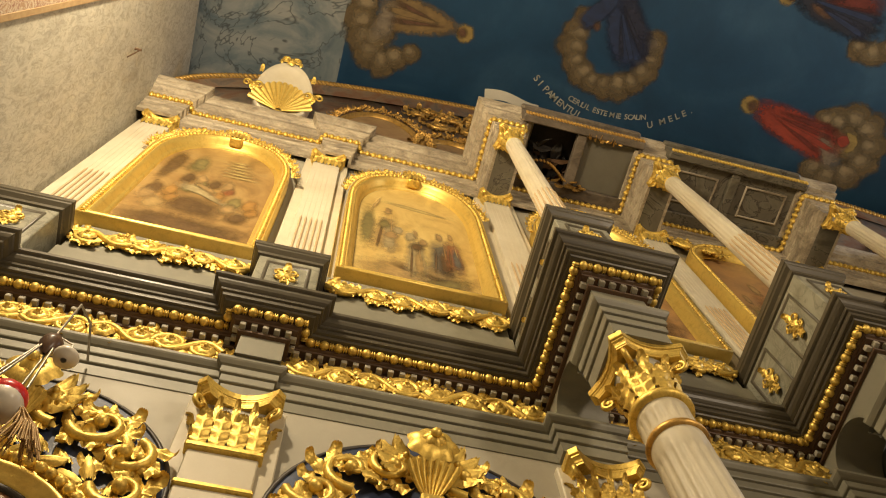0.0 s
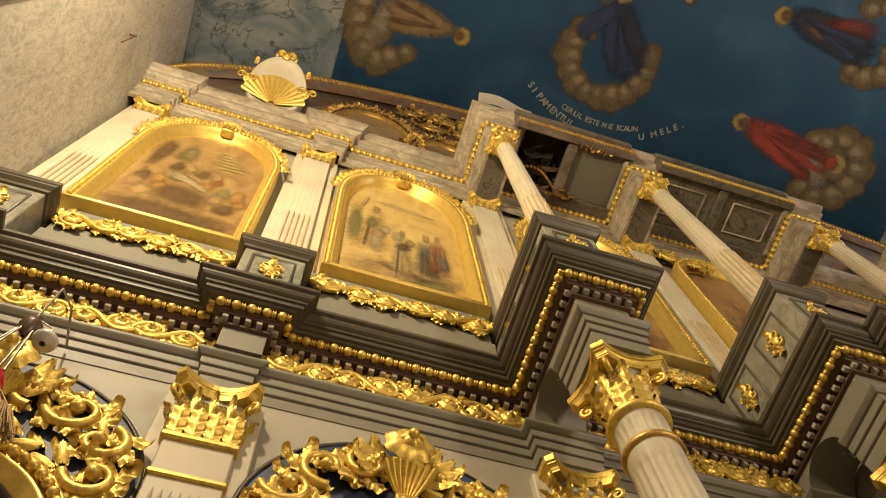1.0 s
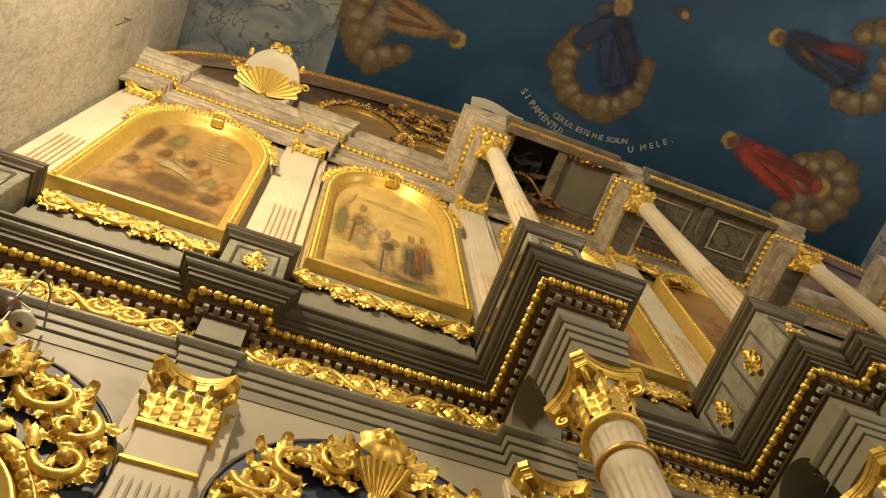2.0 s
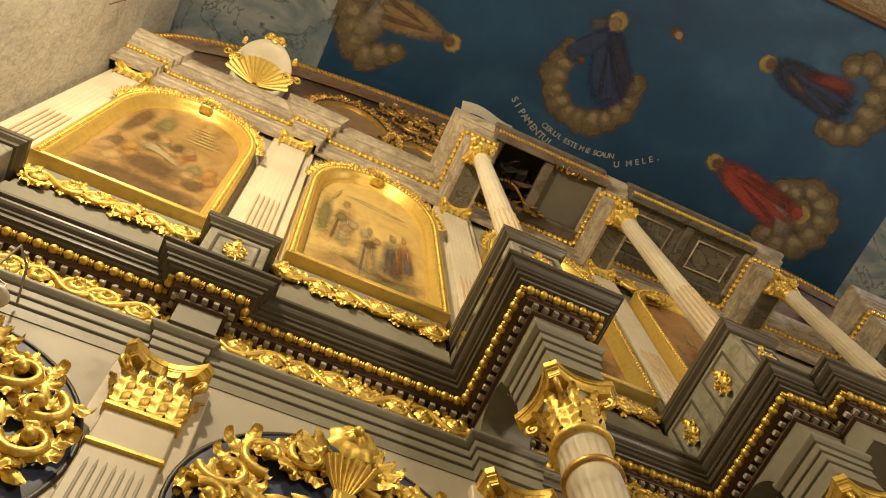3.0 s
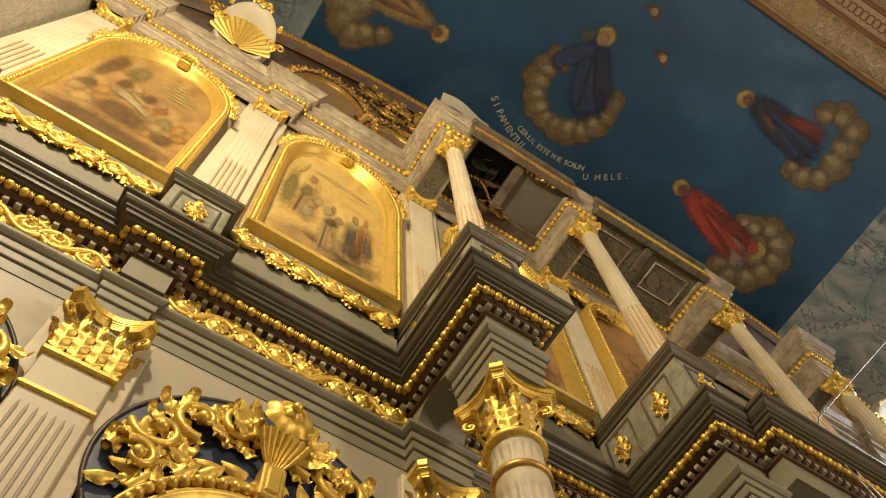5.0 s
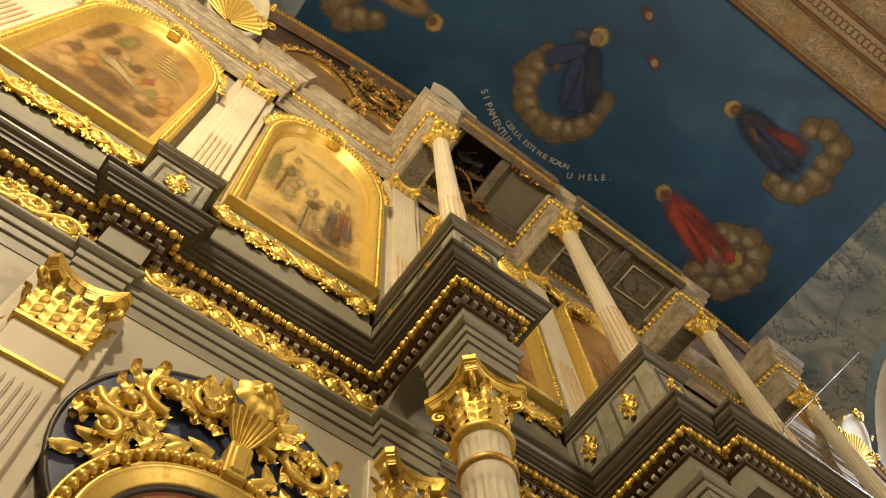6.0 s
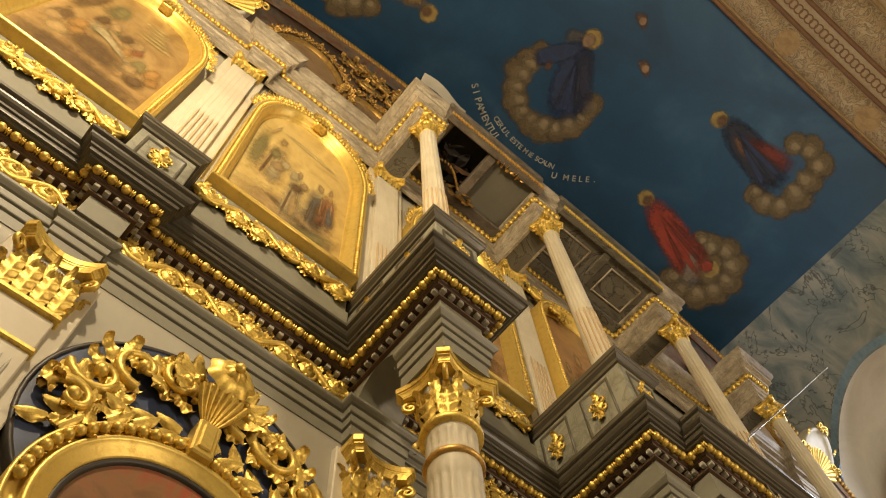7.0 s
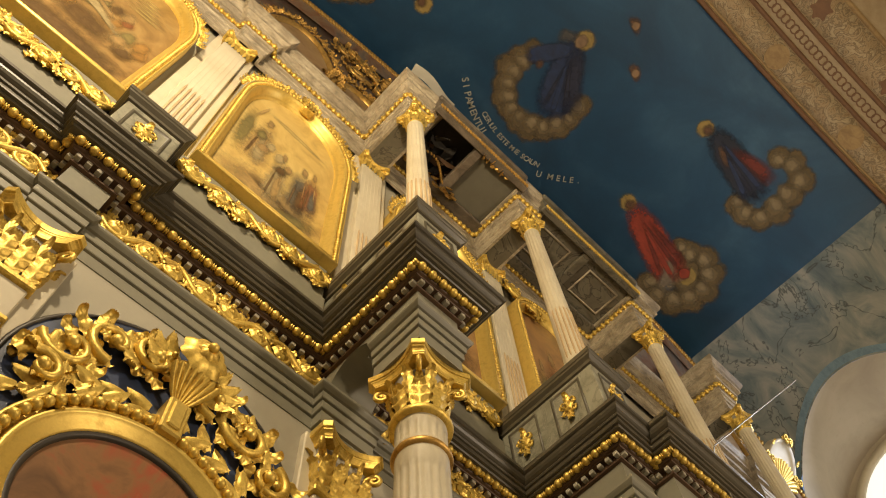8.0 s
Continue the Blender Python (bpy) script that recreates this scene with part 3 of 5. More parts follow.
def capital(half, height, material=GOLD, leaves=8):
    """A leafy capital with curled corners, standing on z = 0; returns the named pieces."""
    bell = Geo().lathe([(0.66 * half, 0), (0.66 * half, 0.4 * height), (0.70 * half, 0.62 * height), (0.80 * half, 0.80 * height)], 20)
    pieces = []
    for k in range(leaves):
        a = 360 * k / leaves
        pieces.append(("leaf", Geo().acanthus(pose(0, 0, 0, 0, 0, a) @ pose(0, -0.69 * half, 0.0, 4, 0, 0), 0.52 * height, 0.50 * half, 4, 0.30, 1.5)))
        pieces.append(("leaf", Geo().acanthus(pose(0, 0, 0, 0, 0, a + 180 / leaves) @ pose(0, -0.67 * half, 0.14 * height, 6, 0, 0), 0.68 * height, 0.36 * half, 5, 0.26, 1.6)))
    for k in range(4):
        m = pose(0, 0, 0, 0, 0, 45 + 90 * k)
        vol = Geo()
        mm = m @ pose(1.10 * half, 0, 0.66 * height)
        pts, rad = [], []
        for i in range(22):
            t = i / 21
            a = radians(150) - 2 * math.pi * 1.35 * t
            rr = 0.24 * half * (1 - 0.75 * t)
            pts.append((rr * math.cos(a), 0, rr * math.sin(a)))
            rad.append(0.085 * half * (1.1 - 0.4 * t))
        stem = [(-0.42 * half, 0, -0.42 * height), (-0.40 * half, 0, -0.18 * height), (-0.32 * half, 0, 0.02 * height)]
        vol.tube(stem + pts, [0.06 * half, 0.07 * half, 0.085 * half] + rad, 7, mm)
        vol.ball((0, 0, 0), 0.09 * half, 6, 5, (1, 1, 1), mm)
        leafm = m @ pose(0.78 * half, 0, 0.30 * height, 0, 0, 90)
        vol.acanthus(leafm, 0.34 * height, 0.3 * half, 3)
        pieces.append(("volute", vol))
    # hollow-sided slab with a stepped edge
    ring = []
    for k in range(4):
        a = radians(45 + 90 * k)
        c = Vector((math.cos(a), math.sin(a))) * 1.50 * half
        t = Vector((-math.sin(a), math.cos(a))) * 0.19 * half
        ring += [c - t, c + t]
        a2 = radians(90 + 90 * k)
        nx = Vector((math.cos(a2), math.sin(a2)))
        nt = Vector((-math.sin(a2), math.cos(a2)))
        for j in range(1, 8):
            u = j / 8 * 2 - 1
            ring.append(nx * half * (0.97 + 0.225 * u * u) + nt * half * 0.926 * u)
    rows = []
    for s, z in ((0.4, 0.77), (0.84, 0.77), (0.86, 0.775), (0.86, 0.80), (0.875, 0.805), (0.885, 0.83), (0.91, 0.86), (0.945, 0.875), (0.95, 0.88), (0.95, 0.90), (0.99, 0.905), (1.0, 0.92), (1.0, 1.0), (0.4, 1.0)):
        rows.append([(p.x * s, p.y * s, z * height) for p in ring])
    slab = Geo().grid(rows, None, True, False)
    return [("bell", bell), *pieces, ("abacus", slab)]


CAPS = {}


def put_capital(parent, half, height, m, material=GOLD):
    key = (half, height, material.name)
    if key not in CAPS:
        CAPS[key] = [(n, gg.mesh(n)) for n, gg in capital(half, height)]
        for n, me in CAPS[key]:
            me.materials.append(BACK if n == "bell" else material)
    cap = new("capital")
    cap.parent, cap.matrix_basis = parent, m
    cap["label"] = "gilt carved leafy capital"
    for n, me in CAPS[key]:
        part(n, me, None, cap)
    return cap


def flat_capital(w, depth, height):
    """The capital of a pilaster of half width w: leaves in relief on a block, corner volutes and a hollow-fronted slab."""
    pieces = [("bell", Geo().box(-w, w, 0.0, depth, 0, 0.80 * height, 0.006))]
    for k in range(4):
        pieces.append(("leaf", Geo().acanthus(pose((k - 1.5) * 0.53 * w, -0.002, 0.0, 5, 0, 0), 0.54 * height, 0.50 * w, 4, 0.30, 1.3)))
    for k in range(3):
        pieces.append(("leaf", Geo().acanthus(pose((k - 1) * 0.53 * w, 0.0, 0.16 * height, 3, 0, 0), 0.66 * height, 0.24 * w, 4, 0.30, 1.5)))
    for sx in (-1, 1):
        for k in range(2):
            pieces.append(("leaf", Geo().acanthus(pose(sx * w, depth * (0.3 + 0.45 * k), 0.0, 0, 0, 90 * sx) @ pose(0, 0, 0, 4, 0, 0), (0.52 + 0.2 * k) * height, 0.5 * w, 4, 0.22)))
        mm = pose(sx * 1.02 * w, -0.10 * w, 0.66 * height, 0, 0, -90 + 45 * sx)
        pts, rad = [], []
        for i in range(20):
            t = i / 19
            a = radians(150) - 2 * math.pi * 1.3 * t
            rr = 0.24 * w * (1 - 0.75 * t)
            pts.append((0.16 * w + rr * math.cos(a), 0, rr * math.sin(a)))
            rad.append(0.10 * w * (1.1 - 0.4 * t))
        stem = [(-0.42 * w, 0, -0.40 * height), (-0.30 * w, 0, -0.16 * height), (-0.16 * w, 0, 0.0)]
        vol = Geo().tube(stem + pts, [0.05 * w, 0.08 * w, 0.10 * w] + rad, 7, mm)
        vol.acanthus(mm @ pose(-0.15 * w, 0, -0.30 * height, 0, 0, 90), 0.34 * height, 0.34 * w, 3)
        pieces.append(("volute", vol))
    ring = [(-1.34 * w, depth), (-1.34 * w, -0.42 * w), (-1.10 * w, -0.62 * w)]
    ring += [(1.10 * w * u, -0.16 * w - 0.46 * w * u * u) for u in [k / 6 - 1 for k in range(1, 12)]]
    ring += [(1.10 * w, -0.62 * w), (1.34 * w, -0.42 * w), (1.34 * w, depth)]
    rows = []
    for q, z in ((0.5, 0.77), (0.80, 0.77), (0.82, 0.775), (0.82, 0.80), (0.84, 0.81), (0.86, 0.835), (0.90, 0.86), (0.94, 0.872), (0.945, 0.895), (0.99, 0.90), (1.0, 0.915), (1.0, 1.0), (0.5, 1.0)):
        rows.append([(px * q, depth + (py - depth) * q, z * height) for px, py in ring])
    pieces.append(("abacus", Geo().grid(rows, None, False, False)))
    return pieces


def put_flat_capital(parent, w, depth, height, m):
    key = ("flat", w, height)
    if key not in CAPS:
        CAPS[key] = [(n, gg.mesh(n)) for n, gg in flat_capital(w, depth, height)]
        for n, me in CAPS[key]:
            me.materials.append(BACK if n == "bell" else GOLD)
    cap = new("capital")
    cap.parent, cap.matrix_basis = parent, m
    cap["label"] = "gilt carved leafy capital"
    for n, me in CAPS[key]:
        part(n, me, None, cap)
    return cap


def fluted(r0, r1, z0, z1, top, n=20, depth=0.006, reed=None):
    """A tapered fluted shaft from z0 to z1; the flutes end a little under the top."""
    levels = [(z0, 0), (z0 + 0.02, 0), (z0 + 0.035, 1), (z1 - top - 0.03, 1), (z1 - top - 0.012, 0.75), (z1 - top, 0), (z1, 0)]
    if reed:
        levels = [(z0, 0), (z0 + 0.02, 0), (z0 + 0.035, 0.35), (reed, 0.35), (reed + 0.01, 1), (z1 - top - 0.03, 1), (z1 - top - 0.012, 0.75), (z1 - top, 0), (z1, 0)]
    rows, m = [], n * 4
    for z, k in levels:
        r = r0 + (r1 - r0) * (z - z0) / (z1 - z0)
        row = []
        for j in range(m):
            q = (0, 0.8, 1.0, 0.8)[j % 4]
            rr = r - depth * k * q
            a = 2 * math.pi * j / m
            row.append((rr * math.cos(a), rr * math.sin(a), z))
        rows.append(row)
    return Geo().grid(rows, None, True, True)


def lower_column(x, y):
    col = thing("column", pose(x, y, 0), "cream fluted wooden column with gilt leafy capital", "column", "lower columns")
    part("shaft", fluted(0.094, 0.080, 1.15, 3.55, 0.06, 18, 0.009), CREAM, col)
    part("neck_ring", Geo().lathe([(0.077, 3.548), (0.088, 3.552), (0.092, 3.562), (0.088, 3.573), (0.077, 3.577)], 28), GOLD_OLD, col)
    part("fluted_neck", fluted(0.080, 0.080, 3.575, 3.70, 0.022, 18, 0.009), CREAM, col)
    part("astragal", Geo().lathe([(0.077, 3.695), (0.095, 3.70), (0.100, 3.713), (0.095, 3.726), (0.077, 3.73)], 28), GOLD, col)
    part("base", Geo().box(-0.15, 0.15, -0.15, 0.15, 1.0, 1.08).lathe([(0.14, 1.08), (0.145, 1.1), (0.12, 1.12), (0.125, 1.14), (0.105, 1.16)], 28), CREAM, col)
    put_capital(col, 0.112, 0.256, pose(0, 0, 3.728))
    tagged(part("column_plinth", Geo().box(x - 0.2, x + 0.2, y - 0.2, 1.5, 0, 1.0, 0.01), GREY), "grey painted plinth under a column", "plinth")


for c, h, f in both(BLK):
    lower_column(c + 0.020, f + 0.125)


def lower_pilaster(x, yf=1.445, w=0.10):
    pil = thing("pilaster", pose(x, 0, 0), "cream fluted pilaster with gilt leafy capital", "pilaster", "lower pilasters")
    part("backing_strip", Geo().box(-w - 0.05, w + 0.05, yf + 0.01, Y1 + 0.01, 0, 3.934), CREAM, pil)
    fl = Geo()
    fl.box(-w, w, yf - 0.012, yf + 0.02, 0, 3.48)
    part("shaft", fl, CREAM, pil)
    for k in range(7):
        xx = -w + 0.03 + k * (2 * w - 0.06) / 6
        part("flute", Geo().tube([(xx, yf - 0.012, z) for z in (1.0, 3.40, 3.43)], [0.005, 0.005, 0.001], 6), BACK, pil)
    part("neck_band", Geo().box(-w - 0.006, w + 0.006, yf - 0.022, yf + 0.02, 3.478, 3.498), GOLD, pil)
    part("neck", Geo().box(-w, w, yf - 0.012, yf + 0.02, 3.498, 3.643), CREAM, pil)
    part("astragal", Geo().box(-w - 0.01, w + 0.01, yf - 0.026, yf + 0.02, 3.643, 3.666), GOLD, pil)
    put_flat_capital(pil, w, 0.04, 0.268, pose(0, yf - 0.016, 3.666))
    return pil


for x in (-1.25, -0.13, 1.06, 2.185, 3.575, 4.70):
    lower_pilaster(x)

# ---- carved frieze on the lower entablature ----
edges = [(-1.13, -0.25), (-0.01, 0.93), (1.19, 2.06), (2.31, 3.45)]
for a, b in edges:
    carved_band("frieze_carving", a, b, Y1 - 0.003, 4.178, 4.326, "gilt carved leaf scroll along the frieze", 1.55, "frieze carvings")

# ---- lower icons: dark roundels with openwork carving ----
NAVY = flat_mat("dark_blue_paint", (0.05, 0.075, 0.16), (0.022, 0.03, 0.06), 9, 0.5)
BLACK = flat_mat("black_brown_edge", (0.05, 0.04, 0.03), (0.025, 0.02, 0.016), 9, 0.5)


def painted(name, stops, s=5.0, soft=False):
    m = Mat(name)
    a = m.noise((s, s * 1.5, s * 0.8), 6, 0.62, 1.2)
    c = m.ramp(a, *stops)
    m.colour(c).rough(0.36).bump(m.noise(60, 4), 0.05, 0.002)
    return soft_paint(m, True) if soft else m.m


def roundel(x):
    ic = thing("roundel_icon", pose(x, Y1, 3.418), "round gilt-framed icon in dark blue disc with openwork carving", "icon", "lower icons")
    lie = pose(0, 0, 0, 90, 0, 0)
    part("disc", Geo().lathe([(0.01, 0.03), (0.44, 0.03), (0.455, 0.028)], 56, lie), NAVY, ic)
    part("disc_edge", Geo().lathe([(0.455, 0.02), (0.455, 0.034), (0.468, 0.03), (0.470, 0.0)], 56, lie), BLACK, ic)
    cz, r = -0.31, 0.36
    ring = pose(0, 0, cz, 90, 0, 0)
    part("frame_ring", Geo().lathe([(r - 0.082, 0.045), (r - 0.078, 0.052), (r - 0.045, 0.056), (r - 0.040, 0.064), (r - 0.030, 0.068), (r - 0.024, 0.062), (r - 0.022, 0.046), (r + 0.010, 0.046), (r + 0.012, 0.060), (r + 0.022, 0.058), (r + 0.024, 0.02)], 64, ring), GOLD_FLAT, ic)
    part("frame_lip", Geo().lathe([(r - 0.098, 0.03), (r - 0.096, 0.044), (r - 0.086, 0.048), (r - 0.081, 0.046)], 64, ring), BLACK, ic, "dark inner lip")
    part("picture", Geo().lathe([(0.01, 0.036), (r - 0.096, 0.036)], 48, ring), painted("brown_icon_paint", ((0.3, (0.10, 0.055, 0.03)), (0.5, (0.25, 0.13, 0.06)), (0.62, (0.33, 0.08, 0.04)), (0.8, (0.36, 0.26, 0.13)))), ic)
    bm = Geo().ball((0, 0, 0), 0.0165, 8, 6).mesh("bead")
    n = 62
    for k in range(n):
        a = 2 * math.pi * k / n
        if math.sin(a) > -0.1:
            part("bead", bm, GOLD, ic, m=pose((r - 0.002) * math.cos(a), -0.064, cz + (r - 0.002) * math.sin(a)))
    # openwork between ring and edge: C-scrolls with long curling leaves
    for side in (-1, 1):
        rr = random.Random(5 + side)
        for k, (deg, rad, size) in enumerate(((70, 0.312, 0.066), (46, 0.335, 0.070), (21, 0.35, 0.066), (-2, 0.355, 0.062))):
            a = radians(deg)
            px, pz = side * rad * math.cos(a), rad * math.sin(a)
            hand = side * (1 if k % 2 else -1)
            st = rr.uniform(0, 6)
            gg = Geo()
            spiral(gg, px, pz, size * 1.2, 0.95, st, hand, 0.0165, -0.045)
            part("scroll_stem", gg, GOLD, ic)
            gg = Geo()
            gg.ball((px, -0.07, pz), 0.021, 9, 7).acanthus(pose(px, -0.055, pz, 10, rr.uniform(0, 360), 0), 0.06, 0.04, 3, 0.3)
            part("fruit", gg, GOLD, ic)
            for j in range(5):
                t = j / 5
                b = math.degrees(st) + hand * 300 * t
                q = size * (1.0 - 0.35 * t)
                cx, cz2 = px + q * math.cos(radians(b)), pz + q * math.sin(radians(b))
                part("leaf", Geo().acanthus(pose(cx, -0.05, cz2, rr.uniform(-10, 8), 90 - b - hand * rr.uniform(55, 85), 0), 0.088 * rr.uniform(0.8, 1.25), 0.046, 3, 0.5), GOLD, ic)
        for j in range(10):
            a = radians(rr.uniform(-8, 80))
            q = rr.choice((0.29, 0.375)) + rr.uniform(-0.01, 0.01)
            part("leaf", Geo().leaf(pose(side * q * math.cos(a), -0.04, q * math.sin(a), rr.uniform(-15, 10), side * (90 - math.degrees(a)) + rr.choice((70, -70)) + rr.uniform(-25, 25), 0), 0.072, 0.042, 0.5, 2, 0.5), GOLD, ic)
        for j in range(9):
            a = radians(82 - 10.5 * j)
            for q, tilt in ((r + 0.034, 75), (r + 0.068, -60)):
                if (side * q * math.cos(a)) ** 2 + (cz + q * math.sin(a)) ** 2 < 0.165:
                    part("leaf", Geo().leaf(pose(side * q * math.cos(a), -0.042, cz + q * math.sin(a), rr.uniform(-20, 0), side * (90 - math.degrees(a)) + tilt + rr.uniform(-20, 20), 0), 0.085, 0.046, 0.5, 2, 0.5), GOLD, ic)
        for j in range(8):
            a = radians(rr.uniform(0, 78))
            part("berry", Geo().ball((side * 0.392 * math.cos(a), -0.05, 0.392 * math.sin(a)), rr.uniform(0.013, 0.019), 7, 5), GOLD, ic)
    part("shell", ribbed_fan(0, -0.06, 0.145, 0.02, 0.13, 38, 8, 0.016, 0.05), GOLD, ic, "gilt ribbed shell")
    fl = Geo()
    fl.ball((0, -0.08, 0.295), 0.055, 12, 8, (1.2, 0.8, 0.5))
    rosette(fl, 0.0, 0.355, 0.085, -0.115, 7)
    rosette(fl, -0.075, 0.325, 0.05, -0.06, 6)
    rosette(fl, 0.08, 0.325, 0.05, -0.06, 6)
    for s in (-1, 1):
        for k in range(4):
            fl.leaf(pose(s * 0.05, -0.05, 0.31, 0, s * (30 + 30 * k), 0), 0.13, 0.07, 0.7, 3)
    part("flower_crest", fl, GOLD, ic, "gilt carved rose over a shell")
    part("key_block", Geo().box(-0.035, 0.035, -0.09, -0.02, 0.02, 0.16, 0.006).box(-0.02, 0.02, -0.097, -0.08, 0.04, 0.14), GOLD_FLAT, ic)
    return ic


for x in (0.46, -0.70):
    roundel(x)
# ---- pedestals of the upper row ----


def plaque_pieces():
    """A flat upright ornament: flower, four curls, side leaves and two palmettes."""
    gg = Geo()
    rosette(gg, 0, 0, 0.032, -0.010, 6)
    flower, out = gg.mesh("rosette"), []
    for s in (-1, 1):
        for v in (-1, 1):
            gg = Geo()
            spiral(gg, s * 0.024, v * 0.036, 0.024, 1.1, math.pi / 2 * (1 + s) + 0.4 * v, s * v, 0.0065, -0.002)
            out.append(("curl", gg.mesh("curl")))
            out.append(("leaf", Geo().acanthus(pose(s * 0.018, -0.003, v * 0.012, 0, 90 * s - 35 * s * v, 0), 0.036, 0.026, 2, 0.4).mesh("leaf")))
    for v in (0, 180):
        out.append(("palmette", Geo().acanthus(pose(0, -0.004, 0, 0, v, 0) @ pose(0, 0, 0.026), 0.075, 0.036, 3, 0.4).mesh("palmette")))
    return flower, out


FLOWER, PLAQUE = plaque_pieces()


def pedestal(x, front, hw, z0=4.50, z1=5.08, side=True):
    p = thing("pedestal", pose(x, 0, 0), "grey-green marbled pedestal with sunk panels and gilt rosettes", "pedestal", "upper pedestals")
    e = 0.035
    part("body", Geo().box(-hw + e, hw - e, front + e, Y2 + 0.02, z0, z1 - 0.05), PEDM, p)
    path = [(-hw + e, Y2), (-hw + e, front + e), (hw - e, front + e), (hw - e, Y2)]
    part("cap_moulding", Geo().sweep(path, [(0, z1 - 0.085), (0.01, z1 - 0.08), (0.012, z1 - 0.06), (0.028, z1 - 0.045), (0.03, z1 - 0.035), (e, z1 - 0.03), (e, z1), (-0.06, z1 + 0.002)]), DARK, p)
    part("foot_moulding", Geo().sweep(path, [(0.03, z0), (0.03, z0 + 0.04), (0.012, z0 + 0.055), (0, z0 + 0.07)]), PEDM, p)
    mid = (z0 + z1) / 2 + 0.0

    def panel(m, w, h):
        outline = [(-w, -h), (w, -h), (w, h), (-w, h)]
        part("panel_frame", frame_sweep(outline, [(0.0, 0.0), (0.002, -0.006), (0.010, -0.006), (0.016, 0.002), (0.022, 0.002)]), DARK, p, m=m)
        flower = part("rosette", FLOWER, GOLD, p, m=m)
        for n, me in PLAQUE:
            part(n, me, GOLD, flower)

    panel(pose(0, front + e - 0.001, mid + 0.03), hw - e - 0.035, 0.13)
    if side:
        depth = Y2 - front
        for s in (-1, 1):
            for k in (0.32, 0.74):
                panel(pose(s * (hw - e + 0.001), front + depth * k, mid + 0.03, 0, 0, 90 * s), 0.092, 0.15)
    return p


for x in (1.063, 2.185, 3.575, 4.70):
    pedestal(x, 0.895, 0.155)
for x in (-0.105, -1.19):
    pedestal(x, 1.342, 0.165, side=False)

# ---- base of the upper row ----
base2 = thing("upper_plinth", pose(0, 0, 0), "grey painted plinth course under the upper icons", "plinth")
for a, b in ((-1.03, -0.27), (0.06, 0.905), (1.22, 2.03), (2.34, 3.42), (3.73, 4.54), (4.86, 5.7)):
    part("plinth_board", Geo().box(a, b, 1.475, Y2 + 0.01, 4.505, 4.90, 0.006).box(a, b, 1.50, Y2 + 0.01, 4.90, 5.22, 0.006), GREY, base2)
for a, b in ((-1.01, -0.285), (0.075, 0.90), (1.235, 2.02)):
    carved_band("sill_carving", a, b, 1.494, 4.985, 5.135, "gilt carved leaf garland below an icon", 1.7, "sill carvings")

# ---- arched icons of the upper row ----
ICONPAINT = [
    painted("ochre_brown_icon_paint", ((0.25, (0.13, 0.075, 0.026)), (0.45, (0.25, 0.15, 0.05)), (0.6, (0.33, 0.215, 0.078)), (0.78, (0.20, 0.155, 0.08)))),
    painted("golden_sky_icon_paint", ((0.25, (0.31, 0.20, 0.062)), (0.45, (0.48, 0.335, 0.105)), (0.6, (0.57, 0.425, 0.15)), (0.78, (0.38, 0.275, 0.095)))),
    painted("red_brown_icon_paint", ((0.25, (0.12, 0.075, 0.05)), (0.45, (0.27, 0.15, 0.065)), (0.6, (0.36, 0.2, 0.075)), (0.78, (0.2, 0.13, 0.08)))),
]
TONES = {n: painted(n + "_brushed_paint", ((0.3, tuple(0.5 * v for v in c)), (0.7, c)), 16, True) for n, c in {
    "flesh": (0.42, 0.275, 0.11), "white": (0.46, 0.37, 0.19), "blue": (0.13, 0.13, 0.115), "red": (0.33, 0.125, 0.045), "olive": (0.23, 0.19, 0.07), "umber": (0.155, 0.09, 0.034), "sand": (0.46, 0.31, 0.12), "orange": (0.40, 0.22, 0.06), "straw": (0.55, 0.42, 0.16)}.items()}
RING_BEAD = Geo().ball((0, 0, 0), 0.0135, 7, 5).mesh("bead")


def blob(pts, y, n=3):
    """A soft-cornered flat patch through (x, z) points."""
    q = [Vector(p) for p in pts]
    for _ in range(n):
        q = [w for a, b in zip(q, q[1:] + q[:1]) for w in (a * 0.75 + b * 0.25, a * 0.25 + b * 0.75)]
    c = sum(q, Vector((0, 0))) / len(q)
    gg = Geo().grid([[(c.x + (p.x - c.x) * k, y, c.y + (p.y - c.y) * k) for p in q] for k in (0.02, 0.45, 0.75, 1.0, 1.3)], None, True)
    gg.rim = [w for w in (1.0, 0.85, 0.55, 0.25, 0.0) for _ in q]
    return gg


